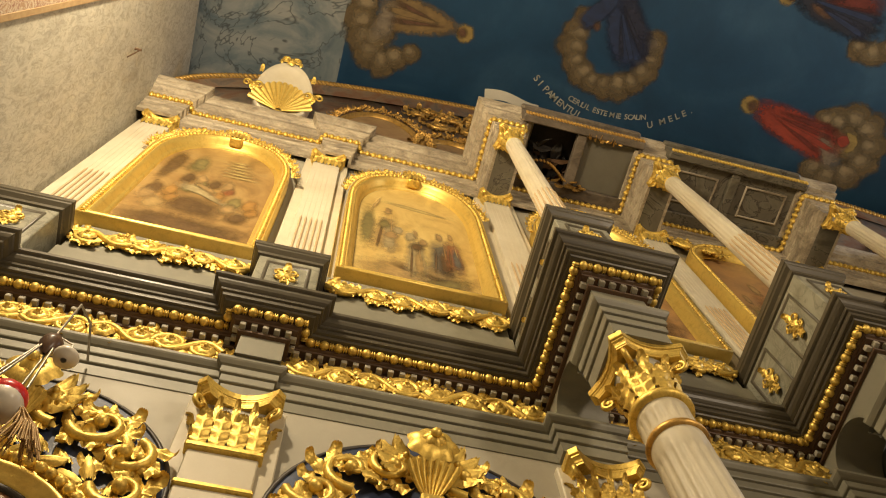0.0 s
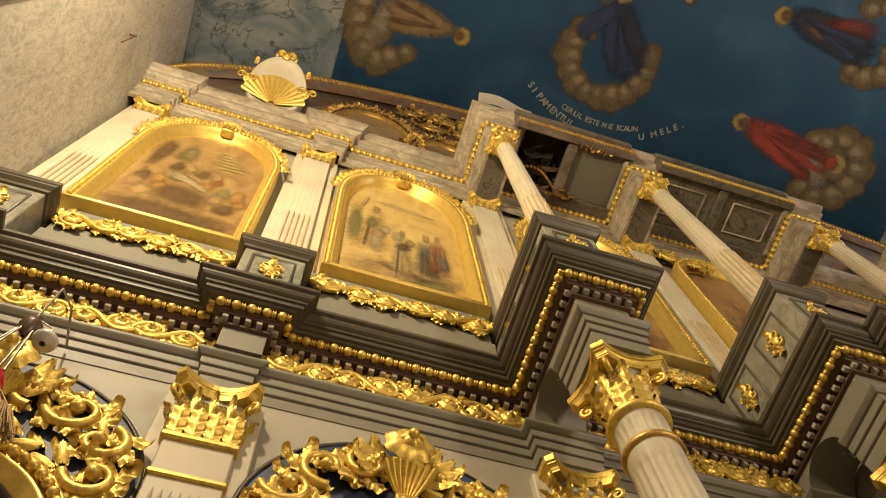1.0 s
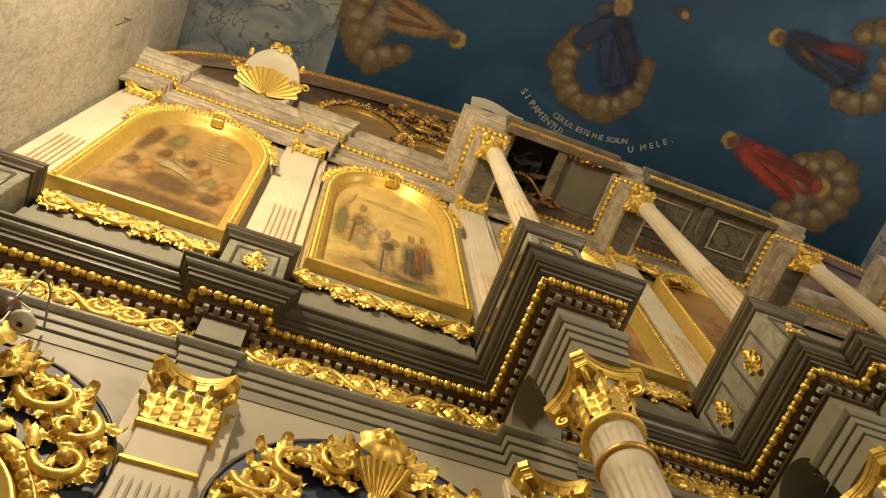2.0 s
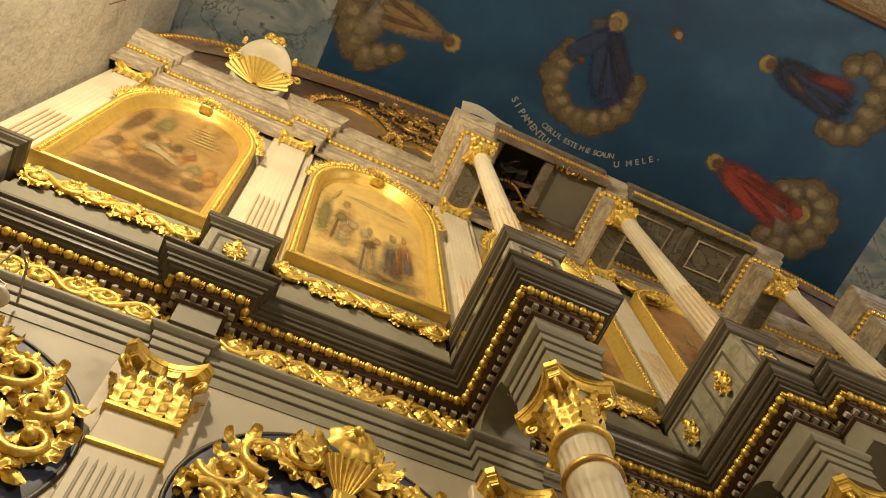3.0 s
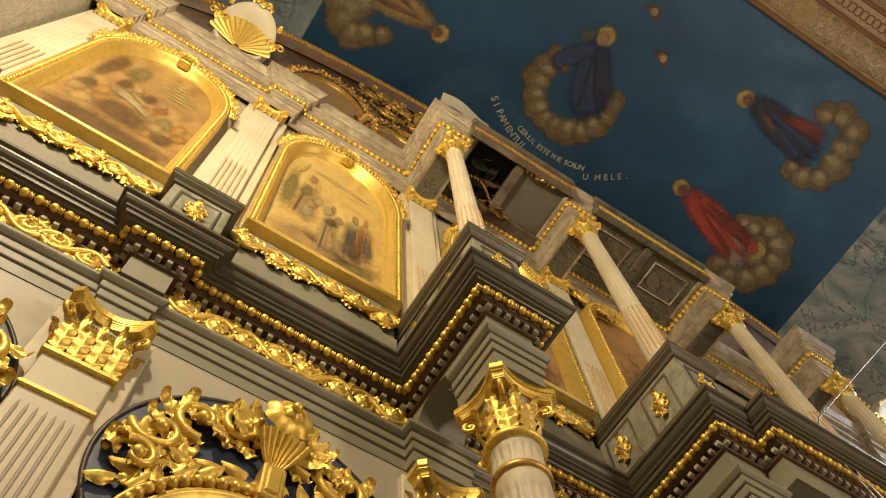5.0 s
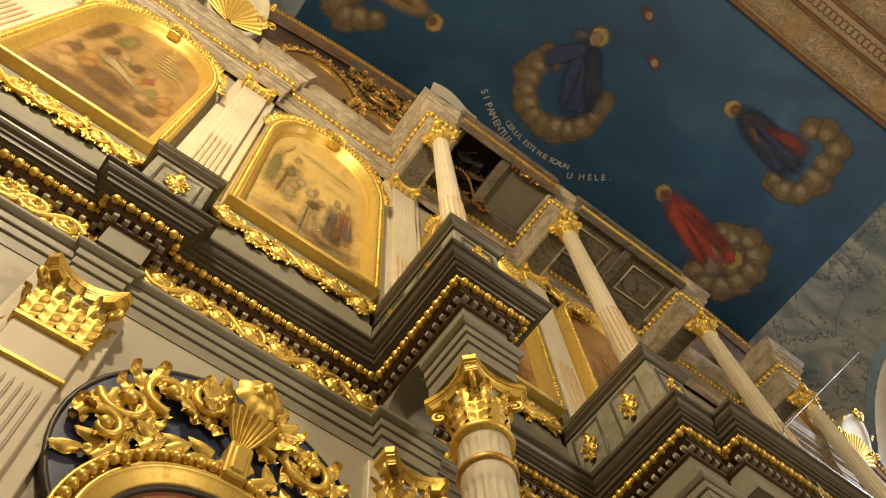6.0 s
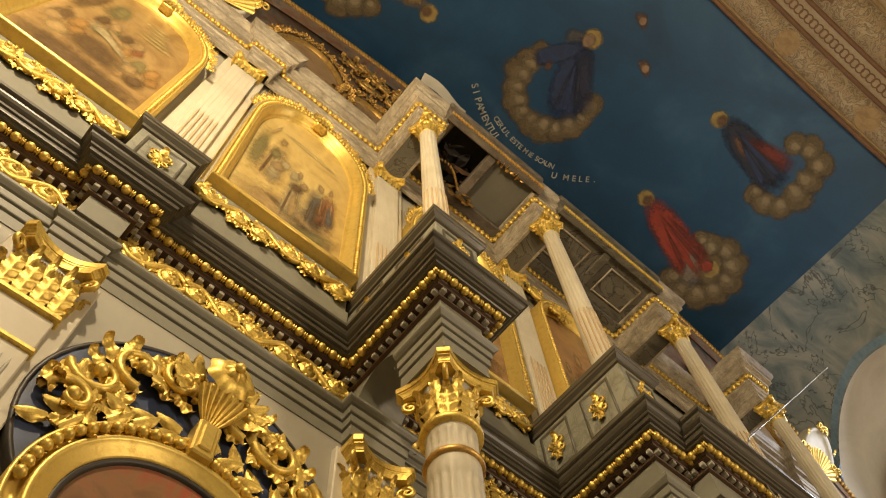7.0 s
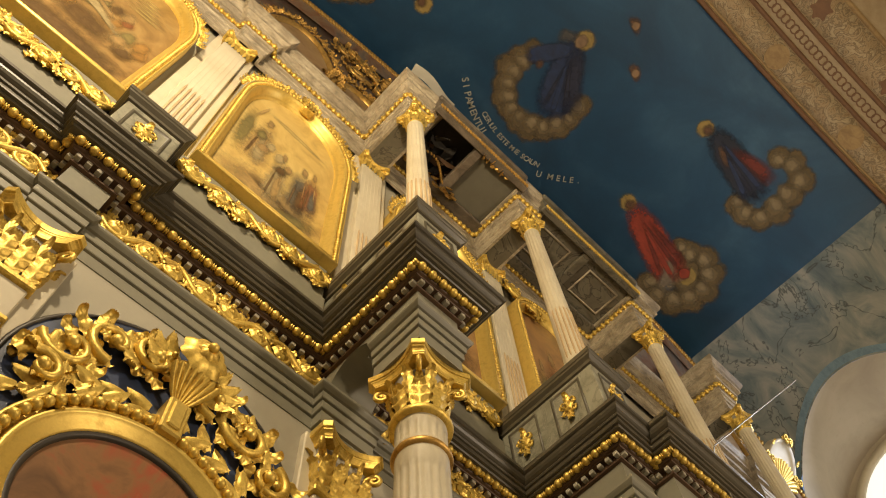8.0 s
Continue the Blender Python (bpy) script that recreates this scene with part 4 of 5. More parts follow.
def icon(x, hw, z0, zs, zt, paint, shapes, carved=True, label="arched icon painting in a broad gilt beaded frame"):
    ic = thing("framed_icon", pose(x, Y2, z0), label, "icon", "upper icons")
    H, S = zt - z0, zs - z0
    out = arched(hw, 0, S, H)
    part("frame", frame_sweep(out, [(0.0, 0.0), (0.0, -0.095), (0.004, -0.102), (0.009, -0.102), (0.011, -0.092), (0.037, -0.092), (0.039, -0.098), (0.045, -0.096), (0.056, -0.072), (0.066, -0.048), (0.072, -0.040), (0.077, -0.038), (0.079, -0.024), (0.083, -0.018)]), GOLD_FLAT, ic)
    inner = arched(hw - 0.078, 0.078, S, H - 0.078)
    part("picture", Geo().add([(0, -0.02, S * 0.6)] + [(px, -0.02, pz) for px, pz in inner], [(0, 1 + i, 1 + (i + 1) % len(inner)) for i in range(len(inner))]), paint, ic)
    for k, (tone, pts) in enumerate(shapes):
        part("painted_shape", blob([((u - 0.5) * 2 * (hw - 0.09), 0.09 + v * (H - 0.18)) for u, v in pts], -0.0206 - 0.00025 * k), TONES[tone], ic)
    line = arched(hw - 0.024, 0.024, S, H - 0.024, 40)
    line = [line[i] for i in range(1, len(line))] + [line[0]]
    walked = 0.0
    for a, b in zip(line, line[1:]):
        a, b = Vector(a), Vector(b)
        d = (b - a).length
        while walked < d:
            p = a + (b - a) * (walked / d)
            part("bead", RING_BEAD, GOLD, ic, m=pose(p.x, -0.097, p.y))
            walked += 0.030
        walked -= d
    if carved:
        key = Geo().box(-0.040, 0.040, -0.112, -0.05, H - 0.085, H + 0.012, 0.008)
        for k in range(7):
            key.acanthus(pose(0, -0.10, H - 0.01, 2, -78 + 26 * k, 0), 0.085, 0.042, 3, 0.4)
        for k in range(3):
            key.tube([(0.024 * (k - 1), -0.112, H - 0.085), (0.024 * (k - 1), -0.116, H - 0.04), (0.024 * (k - 1), -0.112, H + 0.01)], 0.009, 6)
        part("key_crest", key, GOLD, ic, "gilt carved keystone crest")
        gar = Geo()
        r = random.Random(int(x * 100) + 3)
        path = [p for p in arched(hw + 0.02, 0, S, H + 0.022, 60)[2:] if p[1] > S + 0.05 and abs(p[0]) > 0.08]
        for k, p in enumerate(path):
            out_turn = math.degrees(math.atan2(p[0], p[1] - S + 0.25))
            for side in (-1, 1):
                gar.acanthus(pose(p[0], -0.085 - r.uniform(0, 0.008), p[1] + r.uniform(-0.004, 0.004), r.uniform(5, 20), out_turn + side * r.uniform(35, 70), 0), r.uniform(0.034, 0.05), 0.026, 3, 0.5)
            if k % 2:
                gar.ball((p[0], -0.098, p[1]), 0.0105, 7, 5)
        tagged(part("garland", gar, GOLD, ic, "gilt leaf garland over the arch"), kind="stuff")
    return ic




def draped(u, v, h, w, main, second, lean=0.0):
    """Strokes for one upright draped shape: foot at (u, v), height h, width w."""
    def q(a, b):
        return (u + lean * b * h + a * w, v + b * h)
    return [(main, [q(-0.5, 0), q(0.5, 0), q(0.42, 0.45), q(0.3, 0.78), q(-0.3, 0.78), q(-0.45, 0.4)]),
            (second, [q(-0.1, 0.02), q(0.34, 0.04), q(0.3, 0.4), q(0.05, 0.62), q(-0.12, 0.4)]),
            ("umber", [q(-0.34, 0.05), q(-0.22, 0.05), q(-0.12, 0.5), q(-0.2, 0.6)]),
            ("sand", [q(0.12, 0.3), q(0.2, 0.3), q(0.16, 0.74), q(0.1, 0.74)]),
            ("flesh", [q(-0.14, 0.80), q(0.14, 0.80), q(0.15, 0.98), q(-0.13, 1.0)])]


def low_group(u, v, size, tones):
    """Strokes for a crouching huddle: overlapping soft patches."""
    out = []
    for k, tone in enumerate(tones):
        a = 2.4 * k
        cu, cv = u + 0.36 * size * math.cos(a), v + 0.30 * size * math.sin(a)
        w, h = size * (0.30 + 0.05 * (k % 3)), size * (0.24 + 0.06 * (k % 2))
        out.append((tone, [(cu - w, cv - 0.4 * h), (cu - 0.1 * w, cv - h), (cu + w, cv - 0.2 * h), (cu + 0.6 * w, cv + 0.8 * h), (cu - 0.3 * w, cv + h)]))
    return out


S1 = [("umber", [(0.02, 0.04), (0.98, 0.04), (0.98, 0.16), (0.5, 0.2), (0.02, 0.18)]), ("umber", [(0.02, 0.5), (0.14, 0.52), (0.2, 0.8), (0.05, 0.9)]), ("olive", [(0.2, 0.62), (0.42, 0.66), (0.36, 0.86), (0.24, 0.84)])]
S1 += [("umber", [(0.24, 0.22), (0.72, 0.2), (0.74, 0.36), (0.26, 0.40)])] + low_group(0.18, 0.34, 0.26, ("orange", "umber", "sand", "orange", "flesh"))
S1 += low_group(0.36, 0.52, 0.22, ("olive", "umber", "olive", "flesh")) + low_group(0.60, 0.50, 0.22, ("red", "umber", "orange", "flesh")) + low_group(0.84, 0.34, 0.26, ("orange", "olive", "umber", "orange", "flesh"))
S1 += [("white", [(0.28, 0.50), (0.42, 0.50), (0.70, 0.38), (0.72, 0.34), (0.45, 0.42), (0.27, 0.44)]), ("flesh", [(0.38, 0.5), (0.6, 0.43), (0.6, 0.47), (0.4, 0.54)])]
S1 += [("straw", [(0.52, 0.66 + 0.035 * k), (0.86 - 0.03 * k, 0.66 + 0.035 * k), (0.86 - 0.03 * k, 0.685 + 0.035 * k), (0.52, 0.675 + 0.035 * k)]) for k in range(6)]
S2 = [("sand", [(0.03, 0.03), (0.97, 0.03), (0.97, 0.2), (0.5, 0.26), (0.03, 0.18)]), ("olive", [(0.0, 0.32), (0.12, 0.3), (0.16, 0.5), (0.12, 0.72), (0.02, 0.66)]), ("olive", [(0.55, 0.04), (0.92, 0.1), (0.9, 0.17), (0.55, 0.12)]), ("straw", [(0.2, 0.78), (0.85, 0.74), (0.85, 0.77), (0.3, 0.82)]), ("umber", [(0.3, 0.16), (0.7, 0.1), (0.7, 0.15), (0.32, 0.2)])]
S2 += draped(0.24, 0.28, 0.46, 0.26, "sand", "white", 0.05) + low_group(0.28, 0.5, 0.2, ("white", "olive", "flesh"))
S2 += draped(0.72, 0.16, 0.40, 0.24, "blue", "umber", 0.0) + draped(0.84, 0.22, 0.36, 0.18, "red", "blue", -0.05) + draped(0.50, 0.10, 0.44, 0.2, "white", "sand") + low_group(0.5, 0.42, 0.18, ("flesh", "white", "umber"))
S2 += [("sand", [(0.12, 0.66), (0.2, 0.82), (0.18, 0.84), (0.09, 0.68)])]
S3 = [("umber", [(0.1, 0.05), (0.9, 0.05), (0.9, 0.25), (0.1, 0.25)])] + draped(0.4, 0.15, 0.6, 0.3, "red", "orange") + draped(0.66, 0.15, 0.55, 0.28, "blue", "umber") + draped(0.2, 0.1, 0.5, 0.2, "olive", "sand")
ZF, ZS, ZT = 5.24, 6.42, 7.09
icon(-0.668, 0.408, ZF, ZS, ZT, ICONPAINT[0], S1)
icon(0.508, 0.415, ZF, ZS, ZT, ICONPAINT[1], S2)
icon(1.672, 0.41, ZF, ZS, ZT, ICONPAINT[2], S3)
icon(2.88, 0.46, ZF + 0.1, 6.75, 7.19, ICONPAINT[2], S3, False, "arched icon painting in a plain orange gilt frame")
carved_band("arch_carving", 2.42, 2.75, 1.50, 7.0, 7.21, "gilt carved openwork in the arch corner", 1.2)

# ---- pilasters of the upper row ----
REED = paint_mat("worn_orange_cream", (0.50, 0.38, 0.22), (0.34, 0.21, 0.10), (6, 6, 2), 0.5)


def upper_pilaster(x, w=0.088):
    yf = 1.49
    pil = thing("pilaster", pose(x, 0, 0), "cream pilaster with short flutes and gilt capital", "pilaster", "upper pilasters")
    part("backing_strip", Geo().box(-w - 0.055, w + 0.055, yf + 0.03, Y2 + 0.01, 5.08, 7.225), CREAM, pil)
    part("shaft", Geo().box(-w, w, yf, Y2, 5.08, 7.08), CREAM, pil)
    part("foot", Geo().box(-w - 0.018, w + 0.018, yf - 0.018, Y2, 5.082, 5.17, 0.008), CREAM, pil)
    for k in range(5):
        xx = -w + 0.032 + k * (2 * w - 0.064) / 4
        part("flute", Geo().tube([(xx, yf + 0.0005, z) for z in (5.96, 5.99, 6.98, 7.02)], [0.001, 0.0025, 0.0025, 0.001], 6), CREAM, pil)
        part("reed", Geo().tube([(xx, yf - 0.003, z) for z in (5.30, 5.33, 5.90, 5.94)], [0.002, 0.0065, 0.0065, 0.003], 6), REED, pil)
    put_flat_capital(pil, w, 0.06, 0.155, pose(0, yf - 0.004, 7.068))


for x in (-1.19, -0.075, 1.10, 2.26, 3.50, 4.66):
    upper_pilaster(x)

# ---- columns of the upper row ----


def upper_column(x, y):
    col = thing("column", pose(x, y, 0), "slender cream fluted column with gilt capital", "column", "upper columns")
    part("shaft", fluted(0.067, 0.054, 5.26, 7.02, 0.05, 16, 0.006, 5.80), CREAM, col)
    part("base", Geo().box(-0.09, 0.09, -0.09, 0.09, 5.082, 5.13).lathe([(0.088, 5.13), (0.094, 5.145), (0.088, 5.165), (0.074, 5.175), (0.072, 5.19), (0.08, 5.20), (0.083, 5.212), (0.078, 5.225), (0.067, 5.235), (0.067, 5.27)], 28), CREAM, col)
    for k in range(16):
        a = 2 * math.pi * (k + 0.625) / 16
        if math.sin(a) < 0.35:
            part("reed", Geo().tube([(0.0625 * math.cos(a), 0.0625 * math.sin(a), 5.30), (0.0632 * math.cos(a), 0.0632 * math.sin(a), 5.33), (0.061 * math.cos(a), 0.061 * math.sin(a), 5.80), (0.0585 * math.cos(a), 0.0585 * math.sin(a), 5.83)], [0.003, 0.0065, 0.0065, 0.003], 6), REED, col)
    part("base_ring", Geo().lathe([(0.07, 5.236), (0.077, 5.243), (0.07, 5.25)], 28), GOLD, col)
    part("astragal", Geo().lathe([(0.053, 7.0), (0.063, 7.007), (0.053, 7.018)], 24), GOLD, col)
    put_capital(col, 0.083, 0.205, pose(0, 0, 7.016))


for x in (1.085, 2.205, 3.555, 4.675):
    upper_column(x, 1.06)

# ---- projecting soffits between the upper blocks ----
# Near-black colour stands in for the hole's darkness; most broken pieces share it
DARKVOID = flat_mat("void_darkness", (0.03, 0.025, 0.02), (0.012, 0.01, 0.008), 6, 0.9)
PANELG = paint_mat("grey_soffit_panel", (0.125, 0.118, 0.09), (0.07, 0.062, 0.046), (4, 4, 4), 0.55)


def rope(path, r, m=None):
    """A gilt twisted rope laid along points: lumps set aslant."""
    gg = Geo()
    pts = [Vector(p) for p in path]
    for a, b in zip(pts, pts[1:]):
        d = b - a
        n = max(1, round(d.length / (1.5 * r)))
        for j in range(n):
            p = a + d * ((j + 0.5) / n)
            q = d.to_track_quat("X", "Z").to_matrix().to_4x4()
            gg.ball((0, 0, 0), r, 6, 5, (1.25, 0.8, 0.8), Matrix.Translation(p) @ q @ pose(0, 0, 0, 0, 35, 35))
    return gg


def soffit_box(x0, x1, y0, broken=False, name="coffered_soffit"):
    s = thing(name, pose(0, 0, 0), "weathered coffered soffit with a missing panel and dark void" if broken else "dark marbled coffered soffit with sunk panels", "soffit")
    z0, z1, yb = 7.56, 7.76, 1.47
    part("front_board", Geo().box(x0, x1, y0 - 0.03, y0 + 0.03, z0 - 0.03, z1, 0.008).box(x0, x1, y0 - 0.06, y0 - 0.02, z1 - 0.07, z1, 0.01), SHADED if broken else SOFFIT, s)
    part("back_board", Geo().box(x0, x1, yb - 0.10, yb, z0 - 0.02, z1, 0.006), SHADED if broken else SOFFIT, s)
    n = 2
    w = (x1 - x0) / n
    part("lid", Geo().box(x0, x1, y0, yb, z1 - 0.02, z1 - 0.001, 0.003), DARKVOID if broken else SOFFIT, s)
    for k in range(n + 1):
        c = x0 + k * w
        part("rib", Geo().box(max(x0, c - 0.035), min(x1, c + 0.035), y0 + 0.03, yb - 0.10, z0 - 0.015, z0 + 0.05, 0.005), SHADED if broken else SOFFIT, s)
    for k in range(n):
        a, b = x0 + k * w + 0.035, x0 + (k + 1) * w - 0.035
        if broken and k == 0:
            rb = random.Random(3)
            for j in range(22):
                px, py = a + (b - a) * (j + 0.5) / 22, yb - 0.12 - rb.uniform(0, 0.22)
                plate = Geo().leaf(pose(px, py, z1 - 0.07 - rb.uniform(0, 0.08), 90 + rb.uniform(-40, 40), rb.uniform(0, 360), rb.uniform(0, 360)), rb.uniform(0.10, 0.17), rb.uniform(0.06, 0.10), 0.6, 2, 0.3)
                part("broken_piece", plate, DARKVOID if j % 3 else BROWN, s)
            part("inner_arch", rope([(a + (b - a) * k / 14, yb - 0.13 - 0.11 * math.sin(math.pi * k / 14), z0 + 0.02) for k in range(15)], 0.013), GOLD_OLD, s, "dull gilt bent moulding")
        else:
            part("panel", Geo().box(a, b, y0 + 0.03, yb - 0.10, z0 + 0.02, z0 + 0.04, 0.003), PANELG if broken else SOFFIT, s)
            if not broken:
                hx, hy = (b - a) / 2 - 0.075, (yb - 0.10 - y0 - 0.03) / 2 - 0.07
                cx, cy = (a + b) / 2, (y0 + 0.03 + yb - 0.10) / 2
                m = pose(cx, cy, z0 + 0.02, -90, 0, 0)
                part("panel_frame", frame_sweep([(-hx, -hy), (hx, -hy), (hx, hy), (-hx, hy)], [(0.0, 0.0), (0.003, -0.010), (0.012, -0.010), (0.016, 0.0)]), WORN, s, m=pose(cx, cy, z0 + 0.019, 90, 0, 0))
    part("rope_edge", rope([(x0 + 0.01, y0 - 0.035, z0 - 0.015), (x1 - 0.01, y0 - 0.035, z0 - 0.015)], 0.016), GOLD_OLD if broken else GOLD, s)
    return s


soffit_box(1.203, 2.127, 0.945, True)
soffit_box(2.323, 3.437, 0.955)

# carved crests hanging in the broken coffer
crest = thing("coffer_carving", pose(1.5, 1.36, 7.5), "dull gilt carved crest in the soffit corner", "carving")
gg = Geo()
r0 = random.Random(21)
for j in range(26):
    gg.leaf(pose(r0.uniform(-0.22, 0.26), r0.uniform(-0.03, 0.02), r0.uniform(-0.03, 0.06), r0.uniform(-30, 10), r0.uniform(0, 360), 0), 0.07, 0.045, 0.7, 3)
part("leaves", gg, GOLD_OLD, crest)
crest2 = thing("coffer_carving", pose(1.84, 0.985, 7.54), "dull gilt carved sprig on the soffit board", "carving")
gg = Geo()
for j in range(12):
    gg.leaf(pose(r0.uniform(-0.13, 0.13), 0.02 * r0.random(), 0.0, 70 + r0.uniform(-15, 15), r0.uniform(0, 360), 0), 0.06, 0.04, 0.7, 3)
part("leaves", gg, GOLD_OLD, crest2)

# a warped sheet left on top of the block
sheet = Geo()
rows = []
for i in range(9):
    u = i / 8
    rows.append([(0.93 + 0.42 * u, 0.93 - 0.06 * v - 0.02 * math.sin(5 * u), 7.765 + 0.10 * v + 0.02 * math.sin(4 * u + 2 * v)) for v in (0, 0.33, 0.66, 1.0)])
sheet.grid(rows).grid([[(a, b, c + 0.006) for a, b, c in row] for row in rows])
tagged(part("warped_sheet", sheet, paint_mat("dusty_grey_board", (0.30, 0.285, 0.24), (0.2, 0.18, 0.14), (5, 5, 5), 0.7)), "dusty warped grey board lying on the cornice", "board")

# ---- third row under the vault ----
Y3 = 1.46


def rope_z(x):
    u = min(1.0, abs(x - MID) / 4.25)
    return 7.95 + 2.52 * math.sqrt(max(0.0, 1 - u * u))


def third_mat():
    m = Mat("brown_figured_paint").geo()
    a = m.noise((3.5, 3.5, 1.6), 7, 0.65, 1.6)
    c = m.ramp(a, (0.28, (0.075, 0.05, 0.034)), (0.42, (0.21, 0.09, 0.045)), (0.52, (0.25, 0.18, 0.12)), (0.6, (0.12, 0.10, 0.09)), (0.75, (0.23, 0.115, 0.05)))
    return m.colour(c).rough(0.45).m


rows = []
for i in range(61):
    x = WEST + (EAST - WEST) * i / 60
    rows.append([(x, Y3, 7.6), (x, Y3, rope_z(x)), (x, Y3 + 0.12, rope_z(x)), (x, Y3 + 0.12, 7.6)])
attic = thing("wall_attic", pose(0, 0, 0), "dark brown painted attic wall edged with gilt rope", "wall", kind="structure")
part("board", Geo().grid(rows), third_mat(), attic)
part("rope", rope([(x, Y3 - 0.03, rope_z(x)) for x in [WEST + 0.02 + (EAST - WEST - 0.04) * i / 120 for i in range(121)]], 0.031), GOLD_OLD, attic, "dull gilt rope moulding")
part("grey_fascia", Geo().grid([[(x, Y3 - 0.012, rope_z(x) - 0.45), (x, Y3 - 0.02, rope_z(x) - 0.02)] for x in [WEST + (EAST - WEST) * i / 60 for i in range(61)]]), third_mat(), attic)
ATTICPAINT = painted("dim_brown_icon_paint", ((0.28, (0.10, 0.07, 0.045)), (0.45, (0.24, 0.15, 0.075)), (0.6, (0.30, 0.21, 0.11)), (0.78, (0.14, 0.115, 0.09))))
for c, hw, top in ((0.25, 0.36, 8.75), (0.86, 0.30, 8.35), (4.9, 0.3, 8.35), (5.51, 0.36, 8.75)):
    a3 = thing("attic_icon", pose(c, Y3, 7.77), "small arched icon with dull gilt garlands", "icon", "attic icons")
    out = arched(hw, 0, 0.1, top - 7.77, 20, 2.0)
    part("frame", frame_sweep(out, [(0.0, 0.0), (0.0, -0.05), (0.03, -0.055), (0.045, -0.02)]), GOLD_OLD, a3)
    part("picture", Geo().add([(0, -0.018, 0.2)] + [(px, -0.018, pz) for px, pz in arched(hw - 0.04, 0.02, 0.1, top - 7.81, 20, 2.0)], [(0, 1 + i, 1 + (i + 1) % 23) for i in range(23)]), ATTICPAINT, a3)
    gl = Geo()
    for k, p in enumerate(arched(hw + 0.02, 0, 0.1, top - 7.75, 34, 2.0)[2:]):
        turn = math.degrees(math.atan2(p[0], p[1]))
        for side in (-1, 1):
            gl.acanthus(pose(p[0], -0.05 - r0.uniform(0, 0.02), p[1], r0.uniform(0, 25), turn + side * r0.uniform(30, 75), 0), r0.uniform(0.05, 0.075), 0.034, 3, 0.35)
        if k % 4 == 2:
            spiral(gl, p[0] * 1.10, p[1] * 1.10, 0.05, 1.2, r0.uniform(0, 6), 1 if p[0] > 0 else -1, 0.013, -0.03)
    tagged(part("garland", gl, GOLD_OLD, a3, "dull gilt carved garland"), kind="stuff")
cres = thing("attic_carving", pose(0.95, Y3, 9.25), "dull gilt carved scrolls on the attic panel", "carving")
for j in range(9):
    gg = Geo()
    px, pz = -0.34 + 0.085 * j, 0.32 * math.sin(2.3 * j)
    spiral(gg, px, pz, 0.10, 1.3, 1.7 * j, 1 - 2 * (j % 2), 0.022, -0.01)
    for k in range(5):
        b = 72 * k + 20 * j
        gg.acanthus(pose(px + 0.09 * math.sin(radians(b)), -0.02, pz + 0.09 * math.cos(radians(b)), 0, b + 50, 0), 0.12, 0.06, 3, 0.5)
    part("scroll", gg, GOLD_OLD, cres)


def shell_crest(x):
    s = thing("shell_crest", pose(x, 1.36, 8.07, 34, 0, 0), "gilt fluted shell in a white egg-shaped niche", "crest", "shell crests")
    s.scale = (0.86, 0.86, 0.95)
    # white egg-shaped hood with a rolled rim
    rows = []
    for k in range(11):
        q = k / 10
        row = []
        for j in range(40):
            a = 2 * math.pi * j / 40
            u, v = math.cos(a), math.sin(a)
            row.append((0.25 * q * u * (1 - 0.10 * v), 0.07 - 0.075 * q ** 6 - 0.04 * (1 - q * q), 0.13 + 0.31 * q * v))
        rows.append(row)
    rows.append([(1.05 * p[0], 0.03, 0.13 + 1.05 * (p[2] - 0.13)) for p in rows[-1]])
    rows.append([(p[0], 0.12, p[2]) for p in rows[-1]])
    hood = Geo().grid(rows, None, True).box(-0.20, 0.20, 0.03, 0.10, -0.34, -0.10, 0.01)
    part("niche", hood, CREAM, s, "white painted niche")
    # the brighter gilding puts some of the shell's glow into its colour
    part("shell", ribbed_fan(0, 0.012, -0.10, 0.03, 0.285, 78, 15, 0.016, 0.02), GOLD_FLAT, s, "gilt ribbed shell")
    part("shell_hinge", Geo().ball((0, 0.0, -0.13), 0.035, 12, 8, (1.2, 0.7, 0.8)), GOLD, s)
    for k in range(6):
        a = radians(-18 + 43 * k)
        part("leaf", Geo().acanthus(pose(0.26 * math.cos(a), -0.01, 0.13 + 0.32 * math.sin(a), 10, 90 - math.degrees(a) + (65 if math.cos(a) < 0 else -65), 0), 0.065, 0.036, 3, 0.4), GOLD, s)
    for k in (-5, 90, 185):
        a = radians(k)
        gg = Geo()
        rosette(gg, 0.262 * math.cos(a), 0.13 + 0.325 * math.sin(a), 0.045, -0.01, 5)
        spiral(gg, 0.27 * math.cos(a) - 0.05, 0.13 + 0.325 * math.sin(a), 0.04, 1.2, 0.5, 1, 0.012, -0.01)
        spiral(gg, 0.27 * math.cos(a) + 0.05, 0.13 + 0.325 * math.sin(a), 0.04, 1.2, 2.5, -1, 0.012, -0.01)
        part("rosette", gg, GOLD, s)


for x in (-0.53, 2 * MID + 0.53):
    shell_crest(x)
# ---- paintings on the vault ----
LAYER = 0.25  # thickness of the paint layers


